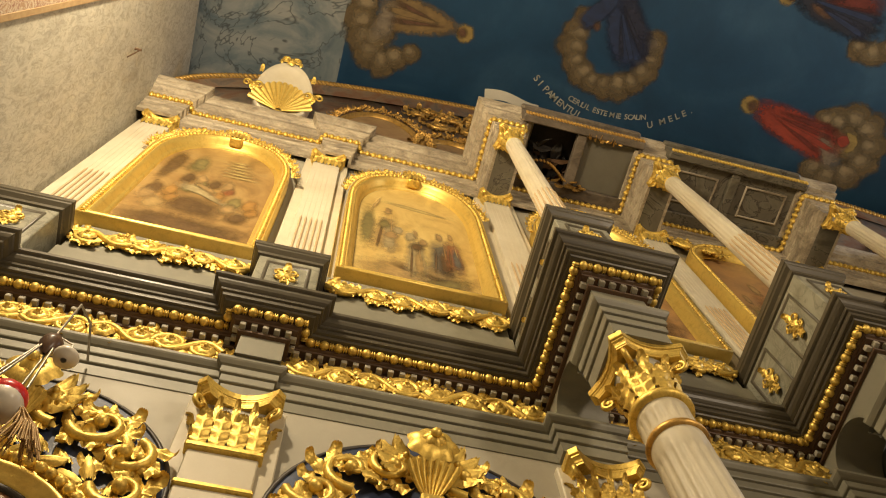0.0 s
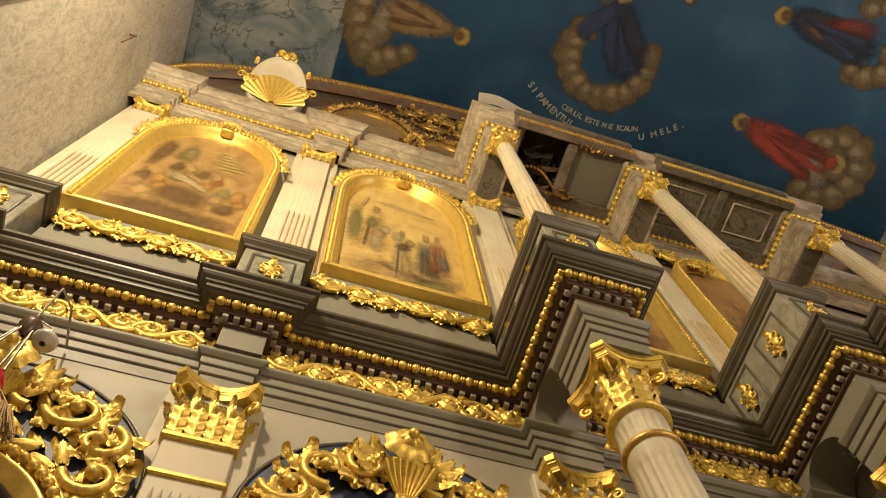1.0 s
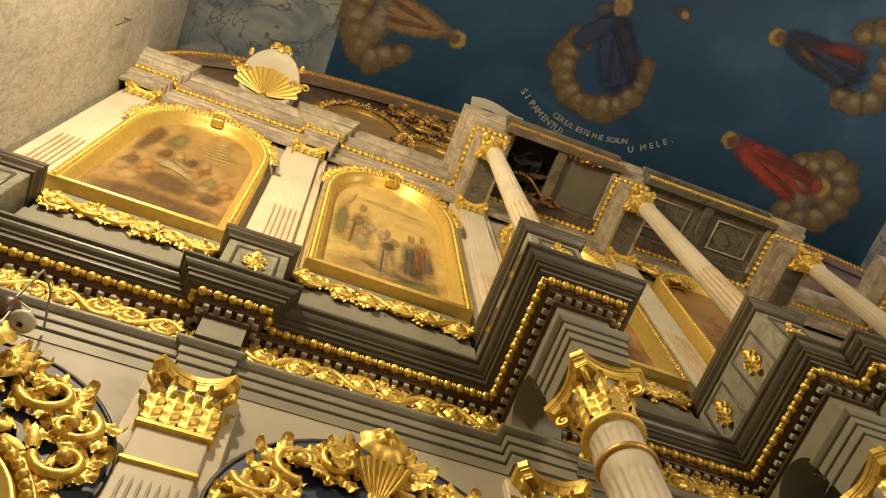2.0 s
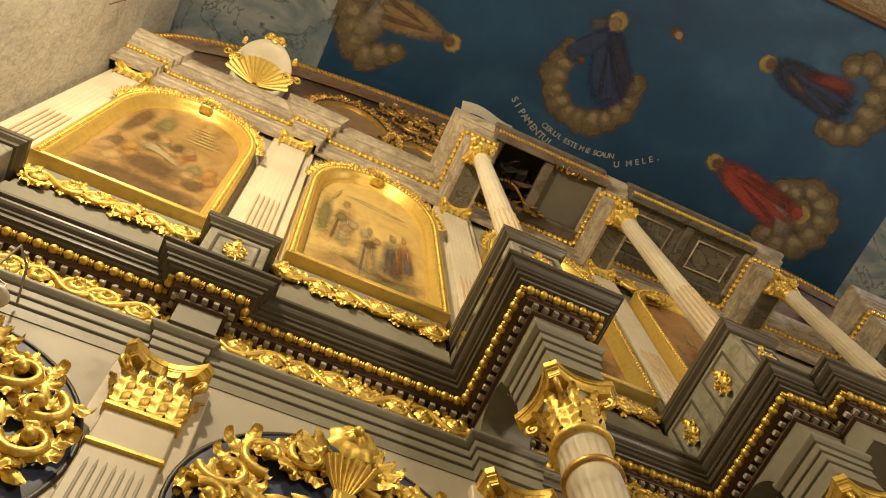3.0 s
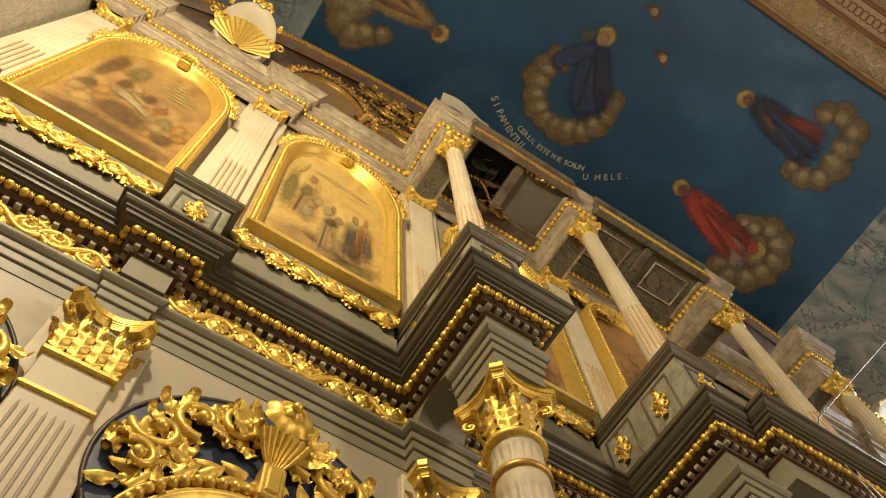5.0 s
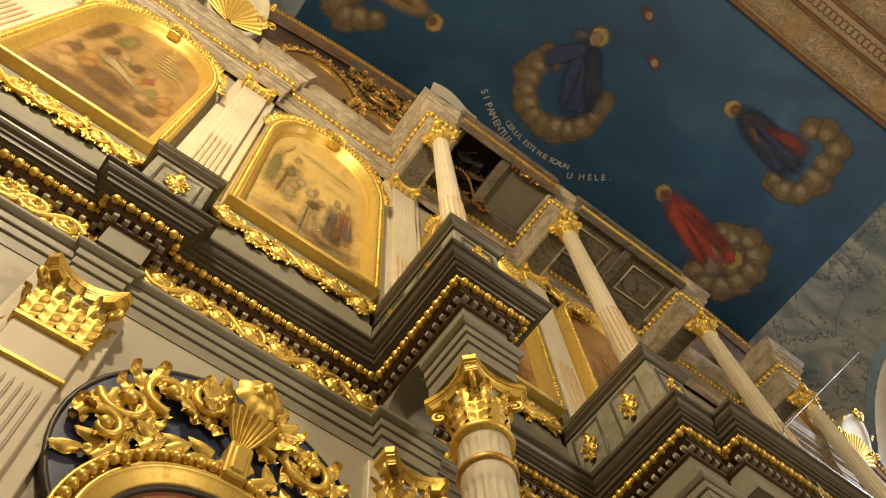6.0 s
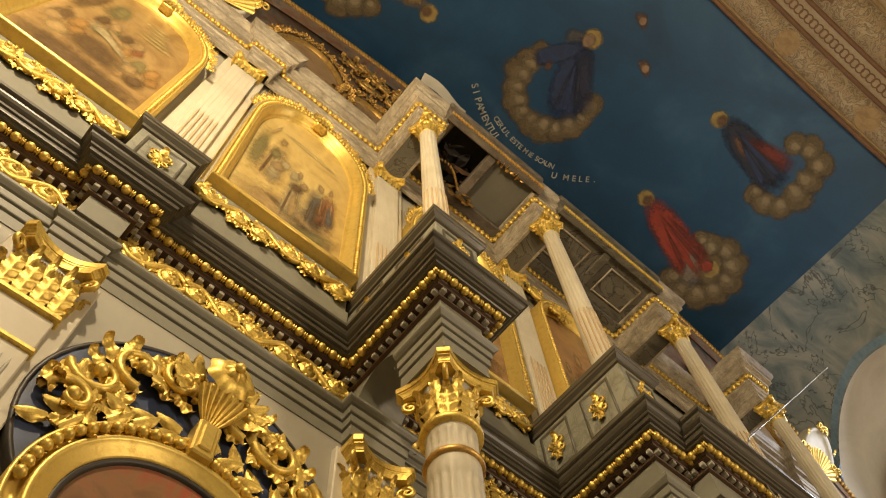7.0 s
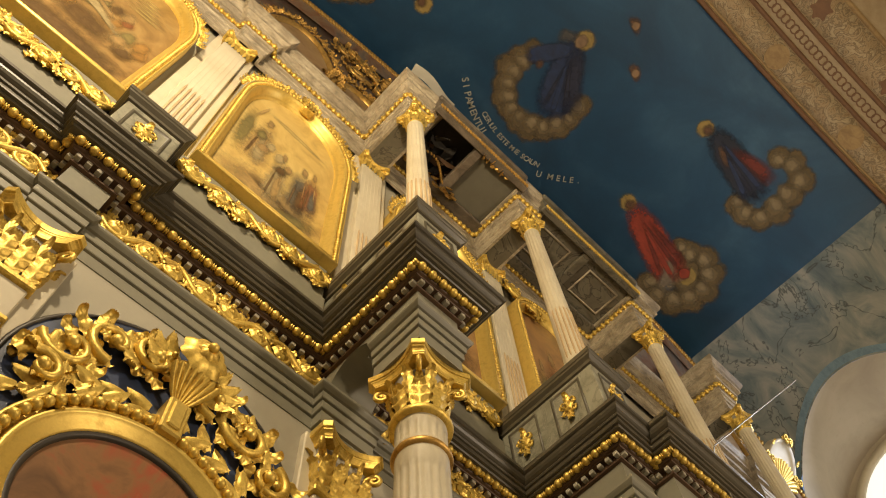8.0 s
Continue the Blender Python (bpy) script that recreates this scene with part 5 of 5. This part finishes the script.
def vault_patch(pts, off, n=3):
    q = [Vector(p) for p in pts]
    for _ in range(n):
        q = [w for a, b in zip(q, q[1:] + q[:1]) for w in (a * 0.75 + b * 0.25, a * 0.25 + b * 0.75)]
    c = sum(q, Vector((0, 0))) / len(q)
    rows = [[on_vault(c.x + (p.x - c.x) * k, c.y + (p.y - c.y) * k, off * LAYER) for p in q] for k in (0.02, 0.4, 0.7, 0.9, 1.12)]
    gg = Geo().grid(rows, None, True)
    gg.rim = [w for w in (1.0, 0.9, 0.6, 0.3, 0.0) for _ in q]
    return gg


def disc_pts(x, y, r, ry=None, n=10, jit=0.0, seed=0):
    r2 = random.Random(seed)
    return [(x + r * (1 + r2.uniform(-jit, jit)) * math.cos(2 * math.pi * i / n), y + (ry or r) * (1 + r2.uniform(-jit, jit)) * math.sin(2 * math.pi * i / n)) for i in range(n)]


CLOUD_D = flat_mat("ochre_cloud_shade", (0.135, 0.092, 0.035), (0.085, 0.06, 0.024), 5, 0.6, True)
CLOUD_M = flat_mat("tan_cloud", (0.20, 0.145, 0.066), (0.135, 0.096, 0.042), 5, 0.6, True, True)
CLOUD_L = flat_mat("pale_cloud", (0.30, 0.235, 0.13), (0.21, 0.155, 0.078), 5, 0.6, True, True)
VT = {n: flat_mat(n + "_fresco", c, tuple(0.5 * v for v in c), 7, 0.6, n != "letters", n in ("violet", "deep_red", "slate", "pale", "brown", "haze")) for n, c in {"navy": (0.017, 0.036, 0.100), "violet": (0.022, 0.026, 0.055), "slate": (0.09, 0.085, 0.08), "red": (0.33, 0.045, 0.018), "deep_red": (0.19, 0.03, 0.016), "dusk": (0.014, 0.020, 0.040), "ochre": (0.26, 0.17, 0.06), "flesh": (0.30, 0.19, 0.10), "halo": (0.38, 0.27, 0.075), "brown": (0.15, 0.075, 0.035), "pale": (0.28, 0.225, 0.15), "haze": (0.10, 0.19, 0.25), "letters": (0.42, 0.42, 0.35)}.items()}


def cloud(parent, puffs, seed):
    """Soft overlapping puffs: dark outer edge, tan bodies, light on the side towards the middle of the cloud."""
    cx, cy = sum(p[0] for p in puffs) / len(puffs), sum(p[1] for p in puffs) / len(puffs)
    for k, (x, y, r) in enumerate(puffs):
        part("cloud_shade", vault_patch(disc_pts(x, y, r * 1.10, None, 9, 0.16, seed + k), 0.006 + 0.0004 * k), CLOUD_D, parent)
    for k, (x, y, r) in enumerate(puffs):
        d = math.hypot(cx - x, cy - y) or 1.0
        ux, uy = (cx - x) / d, (cy - y) / d
        part("cloud_puff", vault_patch(disc_pts(x + 0.15 * r * ux, y + 0.15 * r * uy, r * 1.0, None, 8, 0.2, seed + k + 50), 0.012 + 0.0006 * k), CLOUD_M, parent)
        part("cloud_light", vault_patch(disc_pts(x + 0.32 * r * ux, y + 0.32 * r * uy - 0.06 * r, r * 0.66, r * 0.58, 8, 0.25, seed + k + 90), 0.0125 + 0.0006 * k), CLOUD_L, parent)


def cone(head, foot, w0, w1, bend=0.0):
    h, f = Vector(head), Vector(foot)
    d = (f - h).normalized()
    s = Vector((-d.y, d.x))
    mid = (h + f) / 2 + s * bend
    return [h - d * w0 * 1.5, h + s * w0 * 1.2, mid + s * (w0 + w1) * 0.6, f + s * w1, f + d * w1 * 0.4, f - s * w1, mid - s * (w0 + w1) * 0.6, h - s * w0 * 1.2]


def ring_puffs(cx, cy, rx, ry, a0, a1, n, r):
    return [(cx + rx * math.cos(radians(a0 + (a1 - a0) * i / (n - 1))), cy + ry * math.sin(radians(a0 + (a1 - a0) * i / (n - 1))), r * (0.85 + 0.3 * ((i * 7) % 5) / 5)) for i in range(n)]


def fresco(x, y, label):
    return thing("vault_painting", pose(0, 0, 0), label, "painting", "vault paintings")


p = fresco(2.5, 0.4, "blue cloth-like shape in a ring of tan clouds on the vault")
cloud(p, ring_puffs(2.53, 0.50, 0.45, 0.43, 210, -20, 12, 0.145), 3)
part("cloth_shape", vault_patch(cone((2.43, -0.02), (2.78, 0.60), 0.13, 0.21, 0.03), 0.026), VT["navy"], p)
part("cloth_shape", vault_patch(cone((2.50, 0.0), (2.92, 0.45), 0.10, 0.12, 0.02), 0.029), VT["violet"], p)
part("cloth_shape", vault_patch(cone((2.40, 0.02), (2.14, 0.35), 0.07, 0.10, 0.0), 0.031), VT["navy"], p)
part("gold_disc", vault_patch(disc_pts(2.46, -0.17, 0.115), 0.03), VT["halo"], p)
part("oval_shape", vault_patch(disc_pts(2.44, -0.13, 0.075, 0.085), 0.033), VT["flesh"], p)
part("pale_cloth", vault_patch(cone((2.36, -0.12), (2.22, -0.02), 0.05, 0.08), 0.032), VT["slate"], p)
part("small_shape", vault_patch(disc_pts(2.29, 0.34, 0.05, 0.06), 0.034), VT["brown"], p)

p = fresco(4.8, 0.9, "red cloth-like shape on tan clouds painted on the vault")
cloud(p, [(5.0, 1.20, 0.14), (5.18, 1.25, 0.15), (5.36, 1.16, 0.15), (5.46, 0.98, 0.15), (5.48, 0.78, 0.15), (5.40, 0.60, 0.15), (5.22, 0.52, 0.14), (5.05, 0.60, 0.13), (5.2, 0.85, 0.2), (4.93, 0.62, 0.09)], 23)
part("cloth_shape", vault_patch(cone((4.34, 0.74), (5.13, 0.93), 0.125, 0.20, 0.0), 0.026), VT["red"], p)
part("fold", vault_patch(cone((4.5, 0.70), (5.1, 0.74), 0.02, 0.05, 0.0), 0.029), VT["deep_red"], p)
part("gold_disc", vault_patch(disc_pts(4.15, 0.71, 0.105), 0.026), VT["halo"], p)
part("oval_shape", vault_patch(disc_pts(4.18, 0.715, 0.068), 0.03), VT["brown"], p)
part("pale_cloth", vault_patch(cone((4.98, 0.82), (5.2, 1.12), 0.05, 0.10), 0.03), VT["pale"], p)
part("crescent", vault_patch([(5.16, 0.70), (5.28, 0.70), (5.36, 0.80), (5.32, 0.92), (5.22, 0.95), (5.28, 0.86), (5.26, 0.77)], 0.033, 2), VT["halo"], p)
part("dark_patch", vault_patch(disc_pts(5.20, 0.82, 0.075), 0.032), VT["red"], p)

p = fresco(4.7, -0.5, "dark blue and red cloth-like shape on clouds on the vault")
cloud(p, [(4.98, -0.12, 0.12), (5.12, -0.10, 0.14), (5.28, -0.18, 0.14), (5.32, -0.40, 0.16), (5.30, -0.62, 0.15), (5.26, -0.82, 0.15), (5.06, -0.88, 0.14), (4.90, -0.80, 0.12)], 43)
part("cloth_shape", vault_patch(cone((4.30, -0.47), (5.06, -0.36), 0.125, 0.19, 0.0), 0.026), VT["dusk"], p)
part("cloth_shape", vault_patch(cone((4.55, -0.50), (5.05, -0.58), 0.05, 0.10, -0.03), 0.029), VT["deep_red"], p)
part("sleeve", vault_patch(cone((4.40, -0.42), (4.62, -0.36), 0.03, 0.06), 0.031), VT["brown"], p)
part("gold_disc", vault_patch(disc_pts(4.12, -0.45, 0.105), 0.026), VT["halo"], p)
part("oval_shape", vault_patch(disc_pts(4.15, -0.45, 0.068), 0.03), VT["brown"], p)

p = fresco(0.4, 0.8, "ochre cloth-like shape on pale clouds painted on the vault")
cloud(p, [(-0.10, 0.62, 0.14), (-0.12, 0.80, 0.15), (-0.05, 0.98, 0.15), (0.05, 1.12, 0.15), (0.2, 1.2, 0.14), (0.32, 1.12, 0.12), (0.46, 1.04, 0.10), (0.1, 0.9, 0.16), (-0.05, 0.45, 0.14)], 63)
part("cloth_shape", vault_patch(cone((0.78, 0.70), (0.12, 0.68), 0.08, 0.2, 0.0), 0.026), VT["ochre"], p)
part("pale_cloth", vault_patch(cone((0.16, 0.62), (0.10, 0.95), 0.07, 0.11), 0.03), VT["pale"], p)
part("gold_disc", vault_patch(disc_pts(0.95, 0.73, 0.10), 0.026), VT["halo"], p)
part("oval_shape", vault_patch(disc_pts(0.92, 0.73, 0.065), 0.03), VT["brown"], p)

for head, foot, w, dark_tone, light_tone in (((4.32, 0.74), (5.15, 0.93), 0.13, "deep_red", "red"), ((4.28, -0.47), (5.08, -0.34), 0.12, "navy", "violet"), ((2.42, 0.0), (2.80, 0.6), 0.16, "violet", "navy"), ((0.78, 0.70), (0.14, 0.68), 0.12, "brown", "ochre")):
    p = thing("painted_folds", pose(0, 0, 0), "painted cloth folds on the blue vault", "painting", "vault paintings")
    h, f = Vector(head), Vector(foot)
    d = (f - h).normalized()
    s = Vector((-d.y, d.x))
    for n, (u0, u1, o0, o1) in enumerate(((0.1, 0.95, -0.3, -0.7), (0.2, 1.0, 0.05, 0.15), (0.3, 0.9, 0.35, 0.8))):
        a, b = h + (f - h) * u0 + s * o0 * w * 0.5, h + (f - h) * u1 + s * o1 * w
        part("fold", vault_patch(cone(a, b, 0.012, 0.035), 0.036 + 0.001 * n), VT[dark_tone if n % 2 == 0 else light_tone], p)

for x, y in ((2.72, -0.64), (3.10, -0.31)):
    p = thing("small_vault_painting", pose(0, 0, 0), "small brown winged shape painted on the vault", "painting", "small vault paintings")
    part("wing", vault_patch([(x - 0.13, y), (x - 0.02, y - 0.1), (x + 0.1, y - 0.02), (x + 0.12, y + 0.08), (x - 0.02, y + 0.05)], 0.02), VT["brown"], p)
    part("dot", vault_patch(disc_pts(x + 0.02, y + 0.0, 0.05), 0.024), VT["flesh"], p)

def letters(text, x0, curve, step, height, label):
    t = thing("inscription", pose(0, 0, 0), label, "lettering", "vault lettering")
    x = x0
    for ch in text:
        if ch != " ":
            fc = bpy.data.curves.new("letter", "FONT")
            fc.body, fc.size, fc.align_x, fc.extrude = ch, height * 1.38, "CENTER", 0.001
            fc.offset = 0.0015
            tmp = bpy.data.objects.new("letter_shape", fc)
            scene.collection.objects.link(tmp)
            bpy.context.view_layer.update()
            me = bpy.data.meshes.new_from_object(tmp)
            bpy.data.objects.remove(tmp)
            e = 0.01
            slope = (curve(x + e) - curve(x - e)) / (2 * e)
            m = Matrix.Translation(on_vault(x, curve(x), 0.008)) @ pose(0, 0, 0, 180, 0, 0) @ pose(0, 0, 0, 0, 0, -math.degrees(math.atan(slope)))
            part("letter", me, VT["letters"], t, m=m)
            x += step * (1.25 if ch in "MUN" else 0.6 if ch in "I." else 1.0)
        else:
            x += step * 0.7


def low_arc(x):
    return 1.335 - 0.45 * (x - 2.63) ** 2


def high_arc(x):
    return 1.215 - 0.35 * (x - 2.68) ** 2


letters("SI PAMENTUL", 1.80, low_arc, 0.058, 0.075, "pale lettering reading SI PAMENTUL on the vault")
letters("U MELE.", 3.20, lambda x: low_arc(x) + 0.03, 0.062, 0.07, "pale lettering reading U MELE on the vault")
letters("CERIUL ESTE MIE SCAUN", 2.24, high_arc, 0.045, 0.058, "pale lettering reading CERIUL ESTE MIE SCAUN")

# ---- painted transverse arch ----
def orn_mat():
    m = Mat("scrollwork_fresco").geo()
    v = m.noise((7, 7, 7), 6, 0.62, 2.2)
    c = m.ramp(v, (0.34, (0.24, 0.155, 0.075)), (0.46, (0.40, 0.30, 0.17)), (0.52, (0.17, 0.12, 0.065)), (0.6, (0.45, 0.36, 0.22)), (0.72, (0.30, 0.20, 0.10)))
    return m.colour(c).rough(0.7).bump(v, 0.2, 0.01).m


ORN, TAN, RUST = orn_mat(), flat_mat("tan_fresco", (0.40, 0.32, 0.20), (0.30, 0.22, 0.12), 6), flat_mat("rust_line", (0.20, 0.10, 0.045), (0.13, 0.065, 0.03), 8)
OCHREF = flat_mat("ochre_fresco", (0.38, 0.26, 0.11), (0.22, 0.135, 0.055), 9)
rib = thing("transverse_arch", pose(0, 0, 0), "painted transverse arch with scrollwork and ring bands", "arch")


def band(y0, y1, off, mat, name):
    rows = []
    for i in range(61):
        x = MID - 3.9 + 7.8 * i / 60
        rows.append([on_vault(x, y0, 0.0), on_vault(x, y0, off), on_vault(x, y1, off), on_vault(x, y1, 0.0)])
    part(name, Geo().grid(rows), mat, rib)


band(-3.0, -1.25, 0.035, TAN, "arch_face")
band(-1.30, -1.25, 0.055, RUST, "edge_moulding")
band(-1.335, -1.31, 0.048, OCHREF, "line")
band(-1.62, -1.34, 0.042, ORN, "scroll_field")
band(-1.68, -1.63, 0.050, RUST, "line")
band(-1.93, -1.88, 0.050, RUST, "line")
band(-2.30, -1.94, 0.042, ORN, "scroll_field")
band(-2.36, -2.31, 0.052, OCHREF, "line")
ringm = Geo().lathe([(0.038, 0), (0.041, -0.004), (0.05, -0.004), (0.053, 0)], 16).mesh("ring")
for i in range(52):
    x = MID - 0.6 + 3.9 * i / 51
    e = 1e-3
    slope = math.degrees(math.atan((vault_z(x + e) - vault_z(x - e)) / (2 * e)))
    part("ring", ringm, RUST, rib, m=Matrix.Translation(on_vault(x, -1.78, 0.037)) @ pose(0, 0, 0, 0, -slope, 0))
for x in (4.05, 5.24, 2.9):
    part("medallion", vault_patch(disc_pts(x, -1.47, 0.125), 0.046 / LAYER), OCHREF, rib)
for x in (3.99, 5.1, 2.9):
    part("flower", vault_patch([(x + (0.13 if k % 2 else 0.07) * math.cos(k * math.pi / 6), -2.1 + (0.13 if k % 2 else 0.07) * math.sin(k * math.pi / 6)) for k in range(12)], 0.047 / LAYER, 2), RUST, rib)

# ---- hanging lamp and cables ----
STRAW = flat_mat("straw", (0.55, 0.36, 0.14), (0.34, 0.2, 0.07), 40)
WHITEP = flat_mat("white_ceramic", (0.72, 0.68, 0.6), (0.6, 0.55, 0.46), 12, 0.3)
REDP = flat_mat("red_enamel", (0.62, 0.02, 0.02), (0.45, 0.012, 0.012), 12, 0.3)
SILVER = Mat("tarnished_metal")
SILVER.colour(SILVER.ramp(SILVER.noise(60), (0.3, (0.25, 0.22, 0.18)), (0.7, (0.5, 0.46, 0.38)))).rough(0.35, 0.8)
SILVER = SILVER.m
DARKWOOD = flat_mat("dark_turned_wood", (0.12, 0.06, 0.03), (0.06, 0.03, 0.015), 30, 0.35)
vl = thing("hanging_lamp", pose(-0.62, 1.2, 3.3), "hanging vigil lamp on chains with red glass and straw tassel", "lamp")
part("hanger", Geo().tube([(-0.005, 0.0, 0.36), (-0.005, 0.0, 0.6), (-0.005, 0.12, 0.72), (-0.005, 0.26, 0.74)], 0.004, 6), SILVER, vl)
part("knob", Geo().lathe([(0.004, 0.30), (0.016, 0.315), (0.03, 0.345), (0.028, 0.365), (0.012, 0.375), (0.012, 0.395), (0.004, 0.40)], 14), DARKWOOD, vl)
part("counterweight", Geo().lathe([(0.008, 0.285), (0.03, 0.292), (0.034, 0.305), (0.02, 0.318), (0.005, 0.32)], 14, pose(0.055, 0, 0.0)).tube([(0.055, 0, 0.32), (0.05, 0, 0.37), (0.0, 0, 0.40)], 0.003, 5), WHITEP, vl)
for k, (dx, dy) in enumerate(((-0.07, 0), (-0.03, -0.03), (0.01, 0.02), (0.045, -0.02))):
    part("chain", Geo().tube([(dx * 0.25, dy * 0.25, 0.37), (dx - 0.01, dy, 0.10)], 0.0035, 5), SILVER, vl)
part("glass", Geo().lathe([(0.01, 0.02), (0.04, 0.025), (0.047, 0.05), (0.045, 0.085), (0.03, 0.1)], 18), WHITEP, vl)
part("red_band", Geo().lathe([(0.046, 0.06), (0.05, 0.068), (0.047, 0.088), (0.034, 0.098)], 18), REDP, vl)
part("ball", Geo().ball((-0.02, 0, -0.02), 0.042, 14, 10), SILVER, vl)
tas = Geo()
for k in range(40):
    a = r0.uniform(-0.5, 0.5)
    tas.tube([(0.05 + 0.01 * a, r0.uniform(-0.01, 0.01), 0.04), (0.075 + 0.06 * a, r0.uniform(-0.02, 0.02), -0.02), (0.085 + 0.12 * a, r0.uniform(-0.03, 0.03), -0.10)], [0.002, 0.003, 0.002], 4)
part("tassel", tas, STRAW, vl)

for pts, name in (([(2.64, 0.83, 4.86), (2.60, 0.8, 4.66), (2.62, 0.78, 4.2), (2.62, 0.76, 3.9)], "chain"), ([(2.64, 0.83, 4.86), (2.66, 0.8, 4.66), (2.70, 0.78, 4.2), (2.74, 0.76, 3.9)], "chain")):
    tagged(part("lamp_chain", Geo().tube(pts, 0.004, 6), SILVER), "thin metal chain hanging before the screen", "chain")
tagged(part("lamp_rod", Geo().tube([(2.62, 0.86, 4.50), (2.80, 0.80, 4.90), (3.85, 0.42, 6.15)], [0.004, 0.004, 0.003], 6), SILVER), "thin pale metal rod reaching out from the cornice", "rod")
